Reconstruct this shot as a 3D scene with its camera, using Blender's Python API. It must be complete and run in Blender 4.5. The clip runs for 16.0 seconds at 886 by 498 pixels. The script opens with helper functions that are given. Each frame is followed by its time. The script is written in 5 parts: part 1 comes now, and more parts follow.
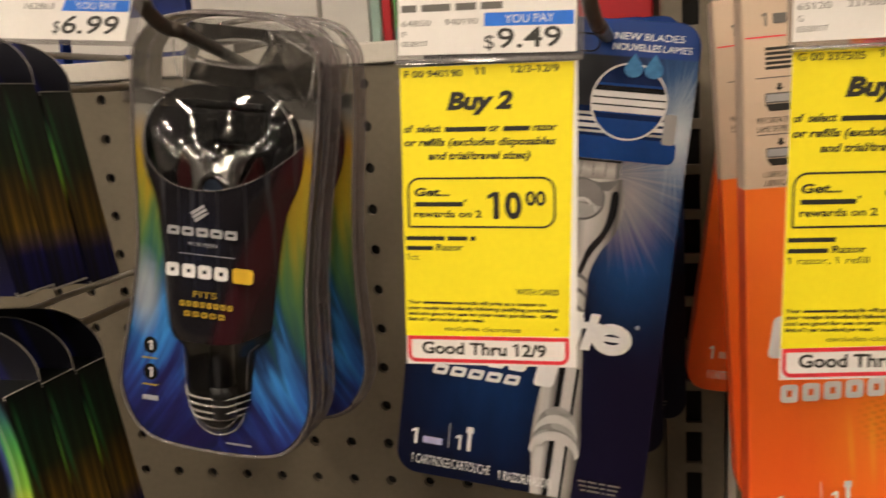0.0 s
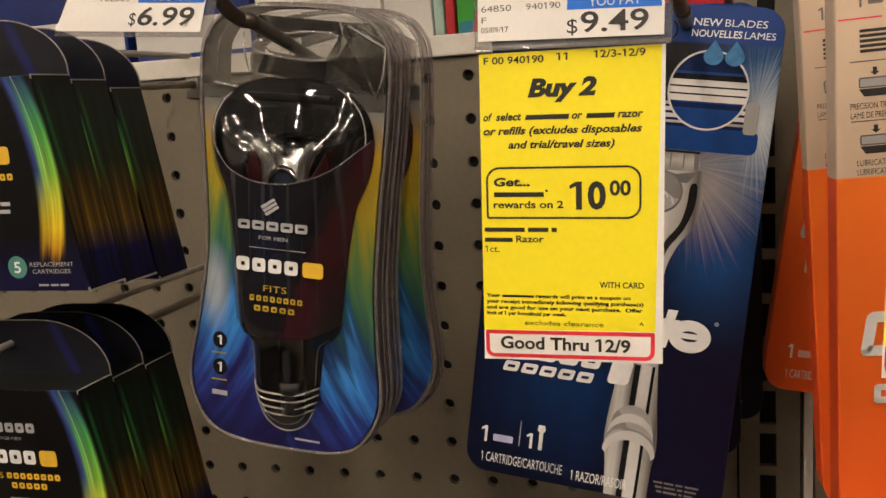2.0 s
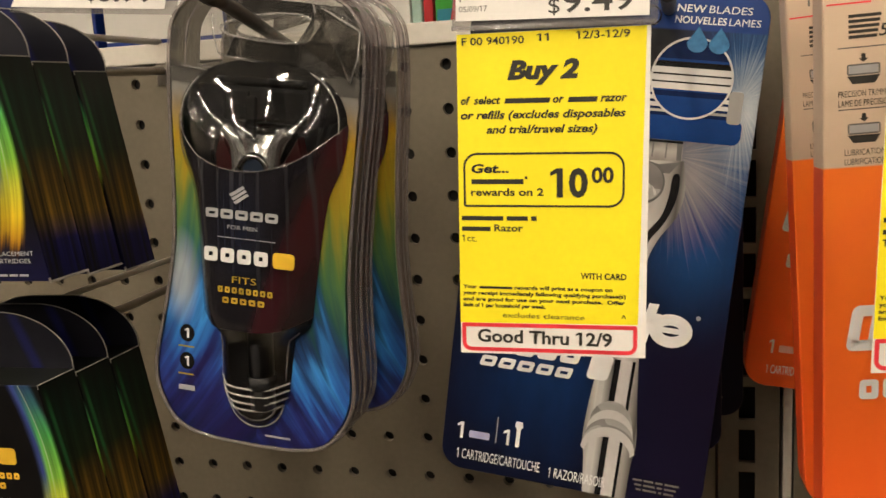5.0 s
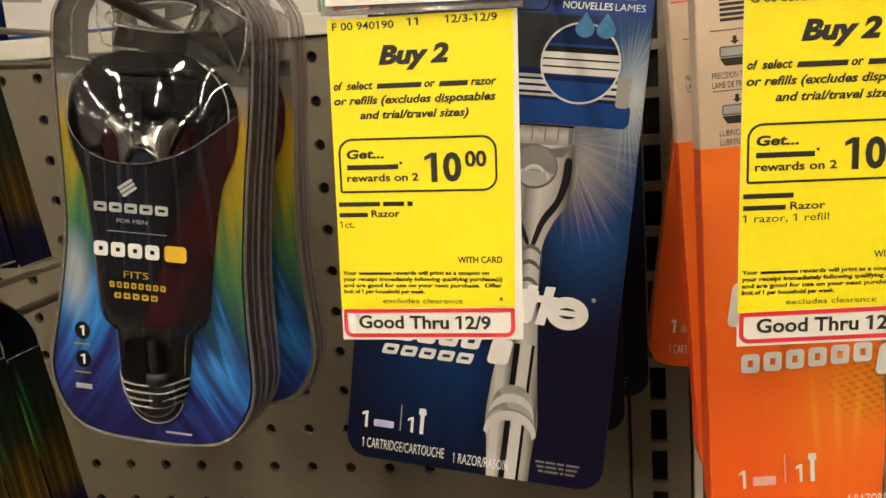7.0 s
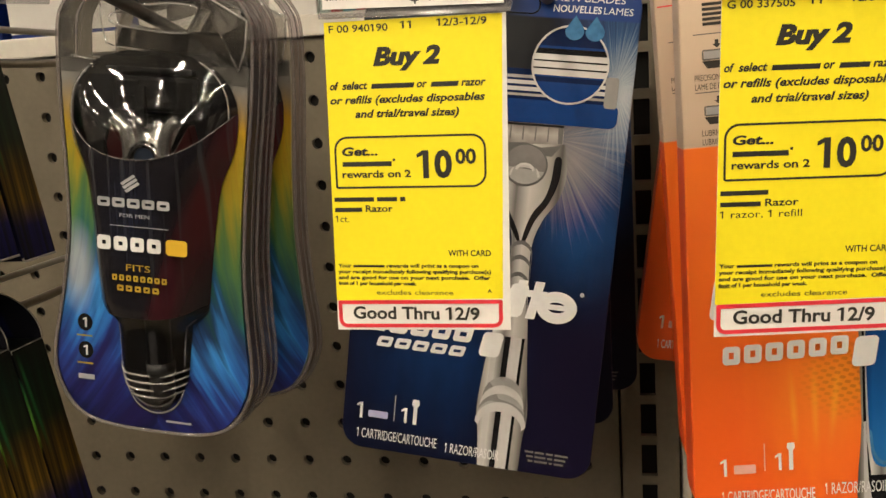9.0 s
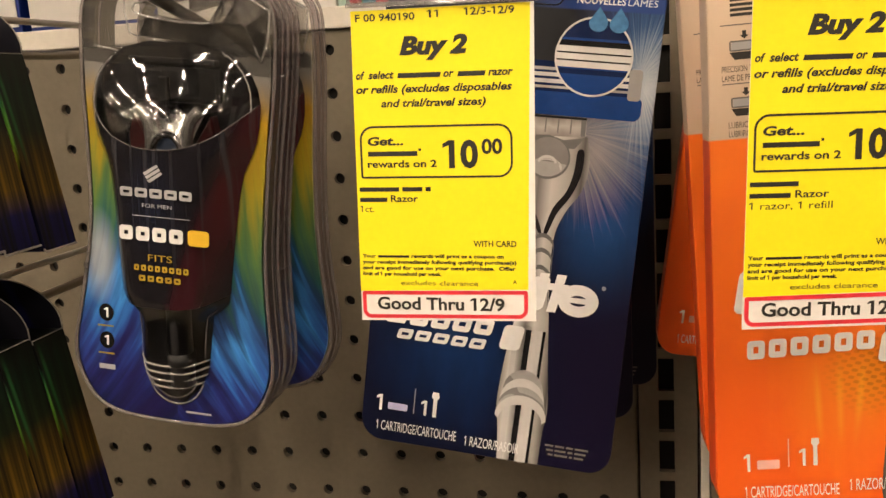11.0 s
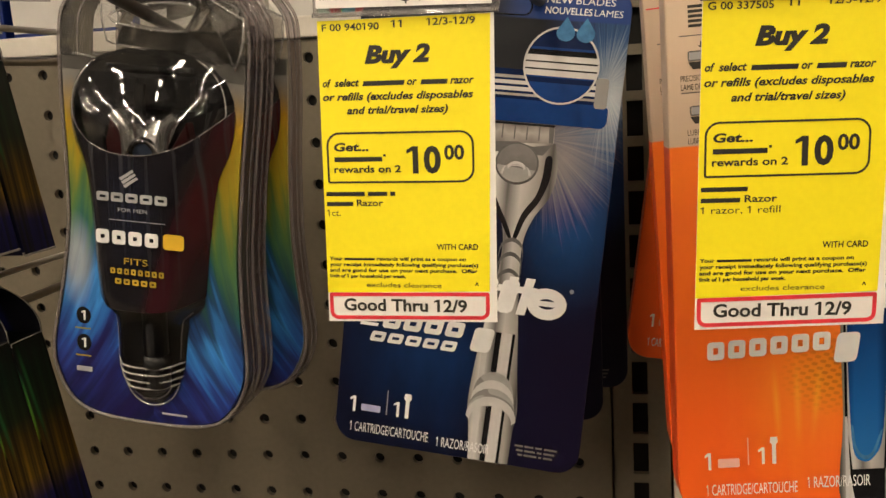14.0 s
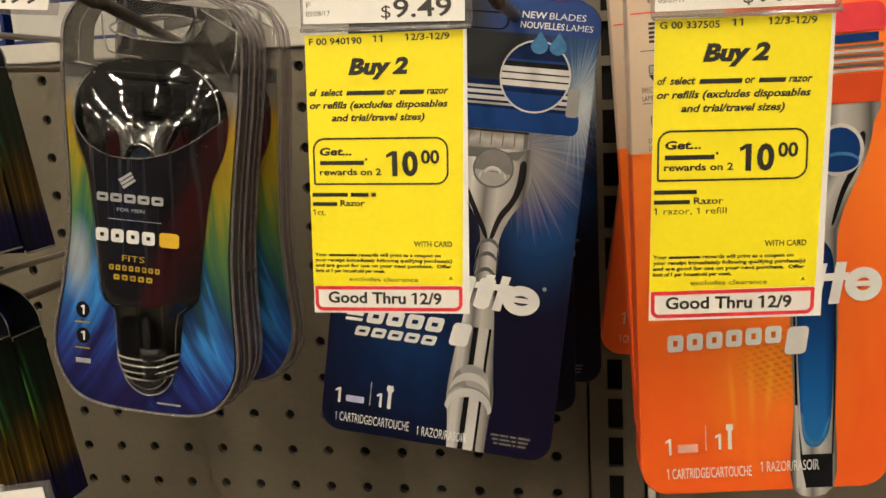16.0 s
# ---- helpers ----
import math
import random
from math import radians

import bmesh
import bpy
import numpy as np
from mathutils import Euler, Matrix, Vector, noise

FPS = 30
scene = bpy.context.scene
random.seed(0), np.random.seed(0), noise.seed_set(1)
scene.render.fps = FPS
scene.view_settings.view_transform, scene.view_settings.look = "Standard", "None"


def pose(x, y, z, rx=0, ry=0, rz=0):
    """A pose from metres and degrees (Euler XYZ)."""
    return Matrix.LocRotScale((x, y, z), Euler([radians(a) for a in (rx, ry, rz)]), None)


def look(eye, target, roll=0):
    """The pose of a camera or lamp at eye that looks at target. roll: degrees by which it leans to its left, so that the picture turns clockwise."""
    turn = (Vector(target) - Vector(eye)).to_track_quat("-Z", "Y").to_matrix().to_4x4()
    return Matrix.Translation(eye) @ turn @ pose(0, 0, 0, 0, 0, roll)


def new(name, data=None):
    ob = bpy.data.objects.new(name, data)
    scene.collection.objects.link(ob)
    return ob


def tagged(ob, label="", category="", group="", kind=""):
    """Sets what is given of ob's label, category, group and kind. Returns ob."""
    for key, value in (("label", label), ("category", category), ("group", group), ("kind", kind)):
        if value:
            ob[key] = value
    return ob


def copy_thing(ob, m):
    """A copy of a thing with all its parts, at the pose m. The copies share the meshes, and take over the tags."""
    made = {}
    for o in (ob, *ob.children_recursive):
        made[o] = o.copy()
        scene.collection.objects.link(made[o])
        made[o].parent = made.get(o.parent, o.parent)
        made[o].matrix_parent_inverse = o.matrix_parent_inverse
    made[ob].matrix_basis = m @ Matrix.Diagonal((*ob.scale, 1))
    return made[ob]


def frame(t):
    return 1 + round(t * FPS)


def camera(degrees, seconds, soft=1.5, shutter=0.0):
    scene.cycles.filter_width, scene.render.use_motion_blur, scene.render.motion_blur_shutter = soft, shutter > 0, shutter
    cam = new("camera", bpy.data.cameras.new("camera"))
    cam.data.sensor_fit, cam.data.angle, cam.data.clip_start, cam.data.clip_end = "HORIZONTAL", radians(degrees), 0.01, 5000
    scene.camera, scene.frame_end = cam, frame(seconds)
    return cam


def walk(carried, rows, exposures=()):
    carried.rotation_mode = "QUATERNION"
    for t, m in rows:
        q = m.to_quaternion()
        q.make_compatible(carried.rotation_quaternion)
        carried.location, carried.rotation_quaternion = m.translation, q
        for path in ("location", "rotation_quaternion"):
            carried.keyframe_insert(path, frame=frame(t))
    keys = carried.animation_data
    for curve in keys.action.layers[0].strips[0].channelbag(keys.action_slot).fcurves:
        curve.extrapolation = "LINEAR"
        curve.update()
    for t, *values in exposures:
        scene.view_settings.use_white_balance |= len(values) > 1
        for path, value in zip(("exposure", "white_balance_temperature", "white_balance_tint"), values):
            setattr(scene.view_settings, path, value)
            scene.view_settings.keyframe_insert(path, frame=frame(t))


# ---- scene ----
cam = camera(53.5, 16.0, 1.5, 0.6)
PATH = [
    (0, (0.19, -0.514, 1.47), (-0.262, 1.403, 1.126), -3.3),
    (0.5, (0.181, -0.517, 1.466), (-0.357, 1.381, 1.135), -3.5),
    (1, (0.182, -0.515, 1.467), (-0.378, 1.374, 1.127), -3.7),
    (1.5, (0.182, -0.514, 1.466), (-0.381, 1.375, 1.129), -3.7),
    (2, (0.18, -0.51, 1.467), (-0.382, 1.379, 1.13), -3.9),
    (2.5, (0.175, -0.508, 1.467), (-0.384, 1.383, 1.133), -3.8),
    (3, (0.173, -0.505, 1.466), (-0.384, 1.386, 1.13), -3.8),
    (5.3, (0.18, -0.5, 1.462), (-0.32, 1.404, 1.108), -3.4),
    (5.5, (0.187, -0.501, 1.461), (-0.298, 1.406, 1.104), -3.6),
    (6, (0.194, -0.501, 1.46), (-0.24, 1.418, 1.098), -3.8),
    (6.5, (0.196, -0.497, 1.459), (-0.21, 1.426, 1.093), -3.9),
    (7, (0.196, -0.496, 1.46), (-0.197, 1.429, 1.087), -4.1),
    (7.5, (0.196, -0.497, 1.459), (-0.193, 1.429, 1.085), -4.1),
    (8, (0.198, -0.5, 1.46), (-0.19, 1.426, 1.088), -3.8),
    (8.5, (0.198, -0.503, 1.46), (-0.188, 1.423, 1.088), -3.6),
    (9, (0.2, -0.506, 1.46), (-0.189, 1.42, 1.087), -3.8),
    (9.5, (0.2, -0.505, 1.46), (-0.199, 1.419, 1.085), -4.1),
    (10, (0.197, -0.501, 1.459), (-0.21, 1.42, 1.08), -4.0),
    (10.2, (0.195, -0.503, 1.458), (-0.217, 1.417, 1.079), -3.8),
    (12.5, (0.198, -0.508, 1.459), (-0.217, 1.412, 1.082), -3.3),
    (13, (0.197, -0.511, 1.458), (-0.215, 1.41, 1.085), -2.8),
    (13.5, (0.203, -0.516, 1.459), (-0.201, 1.408, 1.094), -3.0),
    (14, (0.205, -0.512, 1.458), (-0.188, 1.415, 1.094), -3.4),
    (14.5, (0.204, -0.511, 1.458), (-0.188, 1.416, 1.093), -3.5),
    (15, (0.205, -0.513, 1.458), (-0.19, 1.413, 1.092), -3.3),
    (15.5, (0.211, -0.526, 1.461), (-0.176, 1.403, 1.103), -3.0),
    (16, (0.214, -0.533, 1.459), (-0.16, 1.4, 1.107), -3.0),
]
walk(cam, [(t, look(eye, target, roll)) for t, eye, target, roll in PATH],
     [(0.0, -0.50, 6500, 15), (1.5, -0.56, 6500, 16), (3.0, -0.55, 6500, 16), (5.5, -0.32, 6500, 10), (7.0, -0.30, 6500, 8), (8.0, -0.44, 6500, 9),
      (9.0, -0.35, 6500, 10), (10.0, -0.20, 6700, 14), (12.5, -0.16, 7100, 18), (13.0, -0.20, 7000, 18), (13.5, -0.52, 7100, 15), (14.0, -0.48, 6700, 12), (16.0, -0.42, 6500, 8)])


# ---- world, lamps and exposure ----
world = bpy.data.worlds.new("store_air")
world.use_nodes = True
world.node_tree.nodes["Background"].inputs[0].default_value = (1.0, 0.93, 0.84, 1)
world.node_tree.nodes["Background"].inputs[1].default_value = 0.01
scene.world = world
LAMP_POWER = 148.0
MM = 0.001


# ---- material helpers ----
class Graph:
    """A short way to write node graphs."""

    def __init__(self, name):
        self.material = bpy.data.materials.new(name)
        self.material.use_nodes = True
        self.tree = self.material.node_tree
        self.shader = self.tree.nodes["Principled BSDF"]
        self.out = self.tree.nodes["Material Output"]

    def node(self, kind):
        return self.tree.nodes.new(kind)

    def put(self, socket, value):
        if isinstance(value, bpy.types.NodeSocket):
            self.tree.links.new(value, socket)
        else:
            socket.default_value = value

    def math(self, op, a, b=0.0, clamp=False):
        n = self.node("ShaderNodeMath")
        n.operation, n.use_clamp = op, clamp
        self.put(n.inputs[0], a)
        self.put(n.inputs[1], b)
        return n.outputs[0]

    def local(self):
        """Object coordinates in millimetres."""
        n = self.node("ShaderNodeTexCoord")
        m = self.node("ShaderNodeSeparateXYZ")
        self.put(m.inputs[0], n.outputs["Object"])
        return [self.math("MULTIPLY", m.outputs[i], 1000.0) for i in range(3)]

    def vec(self, x, y, z=0.0):
        n = self.node("ShaderNodeCombineXYZ")
        for i, v in enumerate((x, y, z)):
            self.put(n.inputs[i], v)
        return n.outputs[0]

    def noise(self, vector, scale, detail=3.0, rough=0.55):
        n = self.node("ShaderNodeTexNoise")
        if vector is not None:
            self.put(n.inputs["Vector"], vector)
        n.inputs["Scale"].default_value = scale
        n.inputs["Detail"].default_value = detail
        n.inputs["Roughness"].default_value = rough
        return n.outputs["Fac"]

    def ramp(self, fac, stops):
        n = self.node("ShaderNodeValToRGB")
        e = n.color_ramp.elements
        while len(e) < len(stops):
            e.new(0.5)
        for k, (p, c) in zip(e, stops):
            k.position = p
            k.color = (*c, 1) if len(c) == 3 else c
        self.put(n.inputs[0], fac)
        return n.outputs[0]

    def mix(self, fac, a, b, mode="MIX"):
        n = self.node("ShaderNodeMix")
        n.data_type, n.blend_type = "RGBA", mode
        self.put(n.inputs[0], fac)
        for i, v in ((6, a), (7, b)):
            self.put(n.inputs[i], (*v, 1) if isinstance(v, tuple) and len(v) == 3 else v)
        return n.outputs[2]

    def span(self, v, lo, hi):
        """0 at lo, 1 at hi, clamped."""
        return self.math("DIVIDE", self.math("SUBTRACT", v, lo), hi - lo, True)

    def far(self, u, v, cu, cv, ru, rv):
        """Distance from a middle, in radii."""
        a = self.math("DIVIDE", self.math("SUBTRACT", u, cu), ru)
        b = self.math("DIVIDE", self.math("SUBTRACT", v, cv), rv)
        return self.math("SQRT", self.math("ADD", self.math("MULTIPLY", a, a), self.math("MULTIPLY", b, b)))

    def bump(self, height, strength, distance=0.0002):
        n = self.node("ShaderNodeBump")
        n.inputs["Strength"].default_value = strength
        n.inputs["Distance"].default_value = distance
        self.put(n.inputs["Height"], height)
        self.put(self.shader.inputs["Normal"], n.outputs[0])

    def finish(self, colour, rough=0.5, metal=0.0, coat=0.0):
        self.put(self.shader.inputs["Base Color"], (*colour, 1) if isinstance(colour, tuple) else colour)
        self.put(self.shader.inputs["Roughness"], rough)
        self.put(self.shader.inputs["Metallic"], metal)
        self.shader.inputs["Coat Weight"].default_value = coat
        self.shader.inputs["Coat Roughness"].default_value = 0.12
        return self.material


def plain(name, colour, rough=0.5, metal=0.0, vary=0.08, scale=300.0, bump=0.0, coat=0.0):
    """One paint or stock with fine grain and a slower, larger variation."""
    g = Graph(name)
    c = g.node("ShaderNodeTexCoord").outputs["Object"]
    fine, slow = g.noise(c, scale, 4.0), g.noise(c, scale / 14.0, 2.0)
    both = g.math("ADD", g.math("MULTIPLY", fine, 0.5), g.math("MULTIPLY", slow, 0.5))
    lo = tuple(x * (1 - vary) for x in colour)
    hi = tuple(min(1.0, x * (1 + vary)) for x in colour)
    if bump:
        g.bump(fine, bump)
    r = g.math("ADD", g.math("MULTIPLY", slow, 0.12), rough - 0.06)
    return g.finish(g.ramp(both, [(0.3, lo), (0.7, hi)]), r, metal, coat)


def clear(name, gloss=0.10, rough=0.04, tint=(1, 1, 1), veil=0.0, veil_colour=(0.6, 0.6, 0.6), ripple=0.09, size=70.0):
    """Thin clear plastic: seen through, with a sharp gloss and a faint milky veil."""
    g = Graph(name)
    see, shine, milk = g.node("ShaderNodeBsdfTransparent"), g.node("ShaderNodeBsdfGlossy"), g.node("ShaderNodeBsdfDiffuse")
    see.inputs[0].default_value = (*tint, 1)
    milk.inputs[0].default_value = (*veil_colour, 1)
    shine.inputs["Roughness"].default_value = rough
    fres = g.node("ShaderNodeFresnel")
    fres.inputs["IOR"].default_value = 1.45
    c = g.node("ShaderNodeTexCoord").outputs["Object"]
    h = g.noise(c, size, 2.0)
    b = g.node("ShaderNodeBump")
    b.inputs["Strength"].default_value, b.inputs["Distance"].default_value = ripple, 0.001
    g.put(b.inputs["Height"], h)
    g.put(shine.inputs["Normal"], b.outputs[0])
    a = g.node("ShaderNodeMixShader")
    g.put(a.inputs[0], veil)
    g.put(a.inputs[1], see.outputs[0])
    g.put(a.inputs[2], milk.outputs[0])
    m = g.node("ShaderNodeMixShader")
    g.put(m.inputs[0], g.math("ADD", fres.outputs[0], gloss - 0.04, True))
    g.put(m.inputs[1], a.outputs[0])
    g.put(m.inputs[2], shine.outputs[0])
    g.put(g.out.inputs["Surface"], m.outputs[0])
    return g.material


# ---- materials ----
# PEG is the almond enamel darkened: shade on the board is in its colour
PEG = plain("shaded_almond_enamel", (0.178, 0.151, 0.108), 0.5, 0, 0.12, 260, 0.10)
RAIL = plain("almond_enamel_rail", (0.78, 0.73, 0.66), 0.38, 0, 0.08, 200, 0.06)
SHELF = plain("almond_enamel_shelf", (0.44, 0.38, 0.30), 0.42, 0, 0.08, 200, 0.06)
# near-black stand-in for the shade inside holes and slots
VOID = plain("painted_gap_shade", (0.012, 0.011, 0.010), 0.9)
STEEL = plain("dull_steel_wire", (0.30, 0.27, 0.24), 0.38, 0.9, 0.15, 500, 0.1)
DARK_STEEL = plain("dark_bronze_wire", (0.085, 0.068, 0.055), 0.42, 0.6, 0.2, 500, 0.15)
# white wire greyed down: the shade on the label arms is in the colour
WHITE_WIRE = plain("shaded_white_wire", (0.40, 0.37, 0.33), 0.35)
PAPER = plain("white_label_paper", (0.76, 0.73, 0.70), 0.65, 0, 0.03, 700, 0.05)
YELLOW = plain("yellow_flag_paper", (0.86, 0.715, 0.006), 0.6, 0, 0.04, 500, 0.05)
RED = plain("red_print", (0.72, 0.035, 0.05), 0.55)
INK = plain("black_print", (0.018, 0.016, 0.012), 0.6, 0, 0.2)
WORN_INK = plain("worn_black_print", (0.035, 0.033, 0.030), 0.6, 0, 0.5, 900)
GREY_INK = plain("grey_print", (0.13, 0.12, 0.11), 0.6)
BLUE_INK = plain("blue_print", (0.015, 0.16, 0.68), 0.5)
WHITE_INK = plain("white_print", (0.72, 0.71, 0.70), 0.4, 0, 0.05)
GREY_WHITE = plain("pale_grey_print", (0.33, 0.33, 0.34), 0.4)
GOLD_INK = plain("yellow_print", (0.66, 0.40, 0.03), 0.4)
DULL_GOLD = plain("dull_yellow_print", (0.36, 0.24, 0.02), 0.4)
LILAC = plain("lilac_print", (0.42, 0.42, 0.62), 0.4)
PINK = plain("pink_print", (0.78, 0.42, 0.36), 0.4)
SILVER = plain("silver_print", (0.34, 0.33, 0.32), 0.28, 0.25, 0.08)
SILVER_DARK = plain("shaded_silver_print", (0.13, 0.125, 0.125), 0.3, 0.2, 0.1)
SHADE_SILVER = plain("half_shaded_silver_print", (0.20, 0.19, 0.185), 0.3, 0.2, 0.15, 200)
SILVER_LIGHT = plain("bright_silver_print", (0.58, 0.56, 0.55), 0.25, 0.1, 0.05)
BLACK_GLOSS = plain("black_gloss_print", (0.010, 0.010, 0.012), 0.16, 0, 0.3, 300, 0.0, 0.4)
BLUE_PLASTIC = plain("blue_print_plastic", (0.008, 0.038, 0.16), 0.2, 0, 0.15, 120)
DEEP_BLUE = plain("deep_blue_print", (0.004, 0.013, 0.055), 0.2, 0, 0.2, 120)
AQUA = plain("aqua_drop_print", (0.055, 0.18, 0.36), 0.2, 0, 0.45, 260)
TEAL = plain("teal_print", (0.055, 0.19, 0.155), 0.4)
# clear header: its slight tint and milky veil stand in for reflections and haze
SMOKE = clear("hazed_header_plastic", 0.12, 0.08, (0.93, 0.93, 0.92), 0.06, (0.60, 0.58, 0.56), 0.3, 45.0)
WALL_CLEAR = clear("shell_wall_plastic", 0.06, 0.10, (0.58, 0.52, 0.56), 0.16, (0.36, 0.30, 0.32))
DOME = clear("clear_dome_plastic", 0.08, 0.05, (0.80, 0.80, 0.80), 0.0, (0.6, 0.6, 0.6), 0.06, 110.0)
# pale veil puts the highlights of creases, ribs and edges into the colour
CREASE = clear("crease_highlight_plastic", 0.10, 0.10, (0.85, 0.85, 0.85), 0.26, (0.80, 0.78, 0.75))
RIM = clear("clear_rim_plastic", 0.06, 0.14, (0.80, 0.77, 0.77), 0.18, (0.62, 0.57, 0.56))
# clear plastic tinted dark in place of the dark aisle it reflects
HANGER = clear("dark_reflection_plastic", 0.07, 0.06, (0.56, 0.55, 0.54), 0.03, (0.5, 0.48, 0.46), 0.3, 45.0)
HOLDER = clear("clear_holder_plastic", 0.05, 0.08, (0.86, 0.85, 0.85), 0.16, (0.5, 0.48, 0.48))
CHROME = plain("chrome", (0.75, 0.75, 0.76), 0.10, 1.0, 0.04)
RAZOR_BLACK = plain("razor_black_rubber", (0.012, 0.012, 0.014), 0.35)
RAZOR_DULL = plain("razor_dull_black", (0.006, 0.006, 0.007), 0.75)
BRIGHT_METAL = plain("bright_polished_metal", (0.95, 0.94, 0.92), 0.22, 0.85, 0.04, 120, 0.35)
RAZOR_RED = plain("razor_red_plastic", (0.055, 0.006, 0.008), 0.3)
SLATE = plain("slate_blue_button", (0.05, 0.075, 0.13), 0.35)
FLOOR = plain("vinyl_floor", (0.22, 0.19, 0.16), 0.35, 0, 0.12, 30)
CEILING = plain("ceiling_tile", (0.50, 0.48, 0.45), 0.9, 0, 0.06, 40)
WALL = plain("store_wall", (0.20, 0.18, 0.16), 0.8, 0, 0.1, 20)


def lamp_material():
    g = Graph("fluorescent_tube")
    g.shader.inputs["Emission Color"].default_value = (1.0, 0.87, 0.67, 1)
    g.shader.inputs["Emission Strength"].default_value = LAMP_POWER
    return g.finish((0.8, 0.8, 0.8), 0.5)


TUBE = lamp_material()


def blue_card_print():
    """Deep blue card: a light burst behind the blades, rays, and navy towards the foot."""
    g = Graph("blue_burst_print")
    u, v, w = g.local()
    d = g.far(u, v, 50, 62, 46, 92)
    ang = g.math("ARCTAN2", g.math("SUBTRACT", u, 46), g.math("SUBTRACT", v, 66))
    rays = g.noise(g.vec(ang, 0.0), 26.0, 3.0, 0.7)
    d2 = g.math("ADD", d, g.math("MULTIPLY", g.math("SUBTRACT", rays, 0.5), 0.7))
    burst = g.ramp(d2, [(0.0, (0.42, 0.45, 0.48)), (0.13, (0.22, 0.27, 0.34)), (0.27, (0.016, 0.062, 0.165)), (0.45, (0.004, 0.021, 0.085)),
                        (0.75, (0.004, 0.011, 0.044)), (1.0, (0.003, 0.005, 0.022))])
    glow = g.math("ADD", g.far(u, v, 33, 36, 22, 30), g.math("MULTIPLY", g.math("SUBTRACT", g.noise(g.vec(g.math("ARCTAN2", g.math("SUBTRACT", u, 24), g.math("SUBTRACT", v, 44)), 3.0), 16.0, 4.0, 0.75), 0.5), 2.4))
    burst = g.mix(g.math("MULTIPLY", g.span(glow, 1.0, 0.0), 0.72), burst, (0.34, 0.31, 0.29))
    sheen = g.math("MULTIPLY", g.span(g.far(u, v, 38, 6, 22, 40), 1.0, 0.2), 0.7)
    burst = g.mix(sheen, burst, (0.010, 0.065, 0.21), "LIGHTEN")
    foot = g.far(u, v, -14, -46, 44, 46)
    foot2 = g.math("ADD", foot, g.math("MULTIPLY", g.math("SUBTRACT", g.noise(g.vec(u, g.math("MULTIPLY", v, 0.3)), 0.09), 0.5), 0.7))
    low = g.ramp(foot2, [(0.0, (0.005, 0.026, 0.105)), (0.5, (0.0032, 0.012, 0.052)), (1.0, (0.0028, 0.0045, 0.019))])
    purple = g.mix(g.span(u, 4, 36), low, (0.0065, 0.0045, 0.020))
    c = g.mix(g.span(v, 6, -40), burst, purple)
    dark = g.math("MULTIPLY", g.span(u, 33, 18), g.span(v, 46, 58))
    c = g.mix(dark, c, (0.0036, 0.0042, 0.0072))
    c = g.mix(g.span(v, 90.4, 91.2), c, g.mix(g.span(u, 0, 16), (0.0036, 0.0048, 0.012), (0.0072, 0.0372, 0.18)))
    g.bump(g.noise(g.vec(u, v), 0.05, 2.0), 0.25, 0.002)
    g.shader.inputs["Specular IOR Level"].default_value = 0.35
    return g.finish(c, 0.32, 0.0, 0.03)


def orange_box_print(pale_from=39.4):
    """Orange carton print with a fine golden mesh, pale peach panel along one side of the head."""
    g = Graph("orange_print")
    u, v, w = g.local()
    streak = g.noise(g.vec(g.math("MULTIPLY", u, 1.0), g.math("MULTIPLY", v, 0.12)), 0.11, 3.0)
    glow = g.far(u, v, 6, -44, 40, 55)
    c = g.ramp(g.math("ADD", glow, g.math("MULTIPLY", g.math("SUBTRACT", streak, 0.5), 0.7)),
               [(0.0, (0.90, 0.235, 0.026)), (0.4, (0.89, 0.175, 0.018)), (0.9, (0.86, 0.12, 0.015))])
    up = g.mix(g.span(v, -60, 30), c, (0.89, 0.185, 0.020))
    cell = g.math("MULTIPLY", g.math("SINE", g.math("ADD", g.math("MULTIPLY", v, 2.3), g.math("MULTIPLY", u, 0.5))),
                  g.math("SINE", g.math("SUBTRACT", g.math("MULTIPLY", u, 1.25), g.math("MULTIPLY", v, 0.6))))
    spot = g.span(g.far(u, v, 11, -43, 19, 17), 1.0, 0.2)
    c = g.mix(g.math("MULTIPLY", spot, 0.75), up, (0.70, 0.225, 0.010))
    c = g.mix(g.math("MULTIPLY", g.math("MULTIPLY", g.span(cell, 0.0, 0.45), spot), 0.6), c, (0.36, 0.105, 0.010))
    for at, run in ((-9.0, 0.05), (6.0, -0.10), (-1.5, 0.02)):
        near = g.math("ABSOLUTE", g.math("ADD", g.math("SUBTRACT", u, at), g.math("MULTIPLY", g.math("ADD", v, 45.0), run)))
        ray = g.math("MULTIPLY", g.span(near, 1.7, 0.0), g.span(g.math("ABSOLUTE", g.math("ADD", v, 54.0)), 17.0, 3.0))
        c = g.mix(g.math("MULTIPLY", ray, 0.45), c, (0.90, 0.42, 0.04))
    tone = g.noise(g.vec(u, g.math("MULTIPLY", v, 0.6)), 0.05, 2.0)
    c = g.mix(g.math("MULTIPLY", g.span(tone, 0.45, 0.75), 0.35), c, (0.84, 0.105, 0.025))
    peach = g.math("MULTIPLY", g.span(v, pale_from - 0.3, pale_from + 0.3), g.span(u, -6, -8))
    c = g.mix(peach, c, (0.57, 0.44, 0.325))
    return g.finish(c, 0.36, 0.0, 0.15)


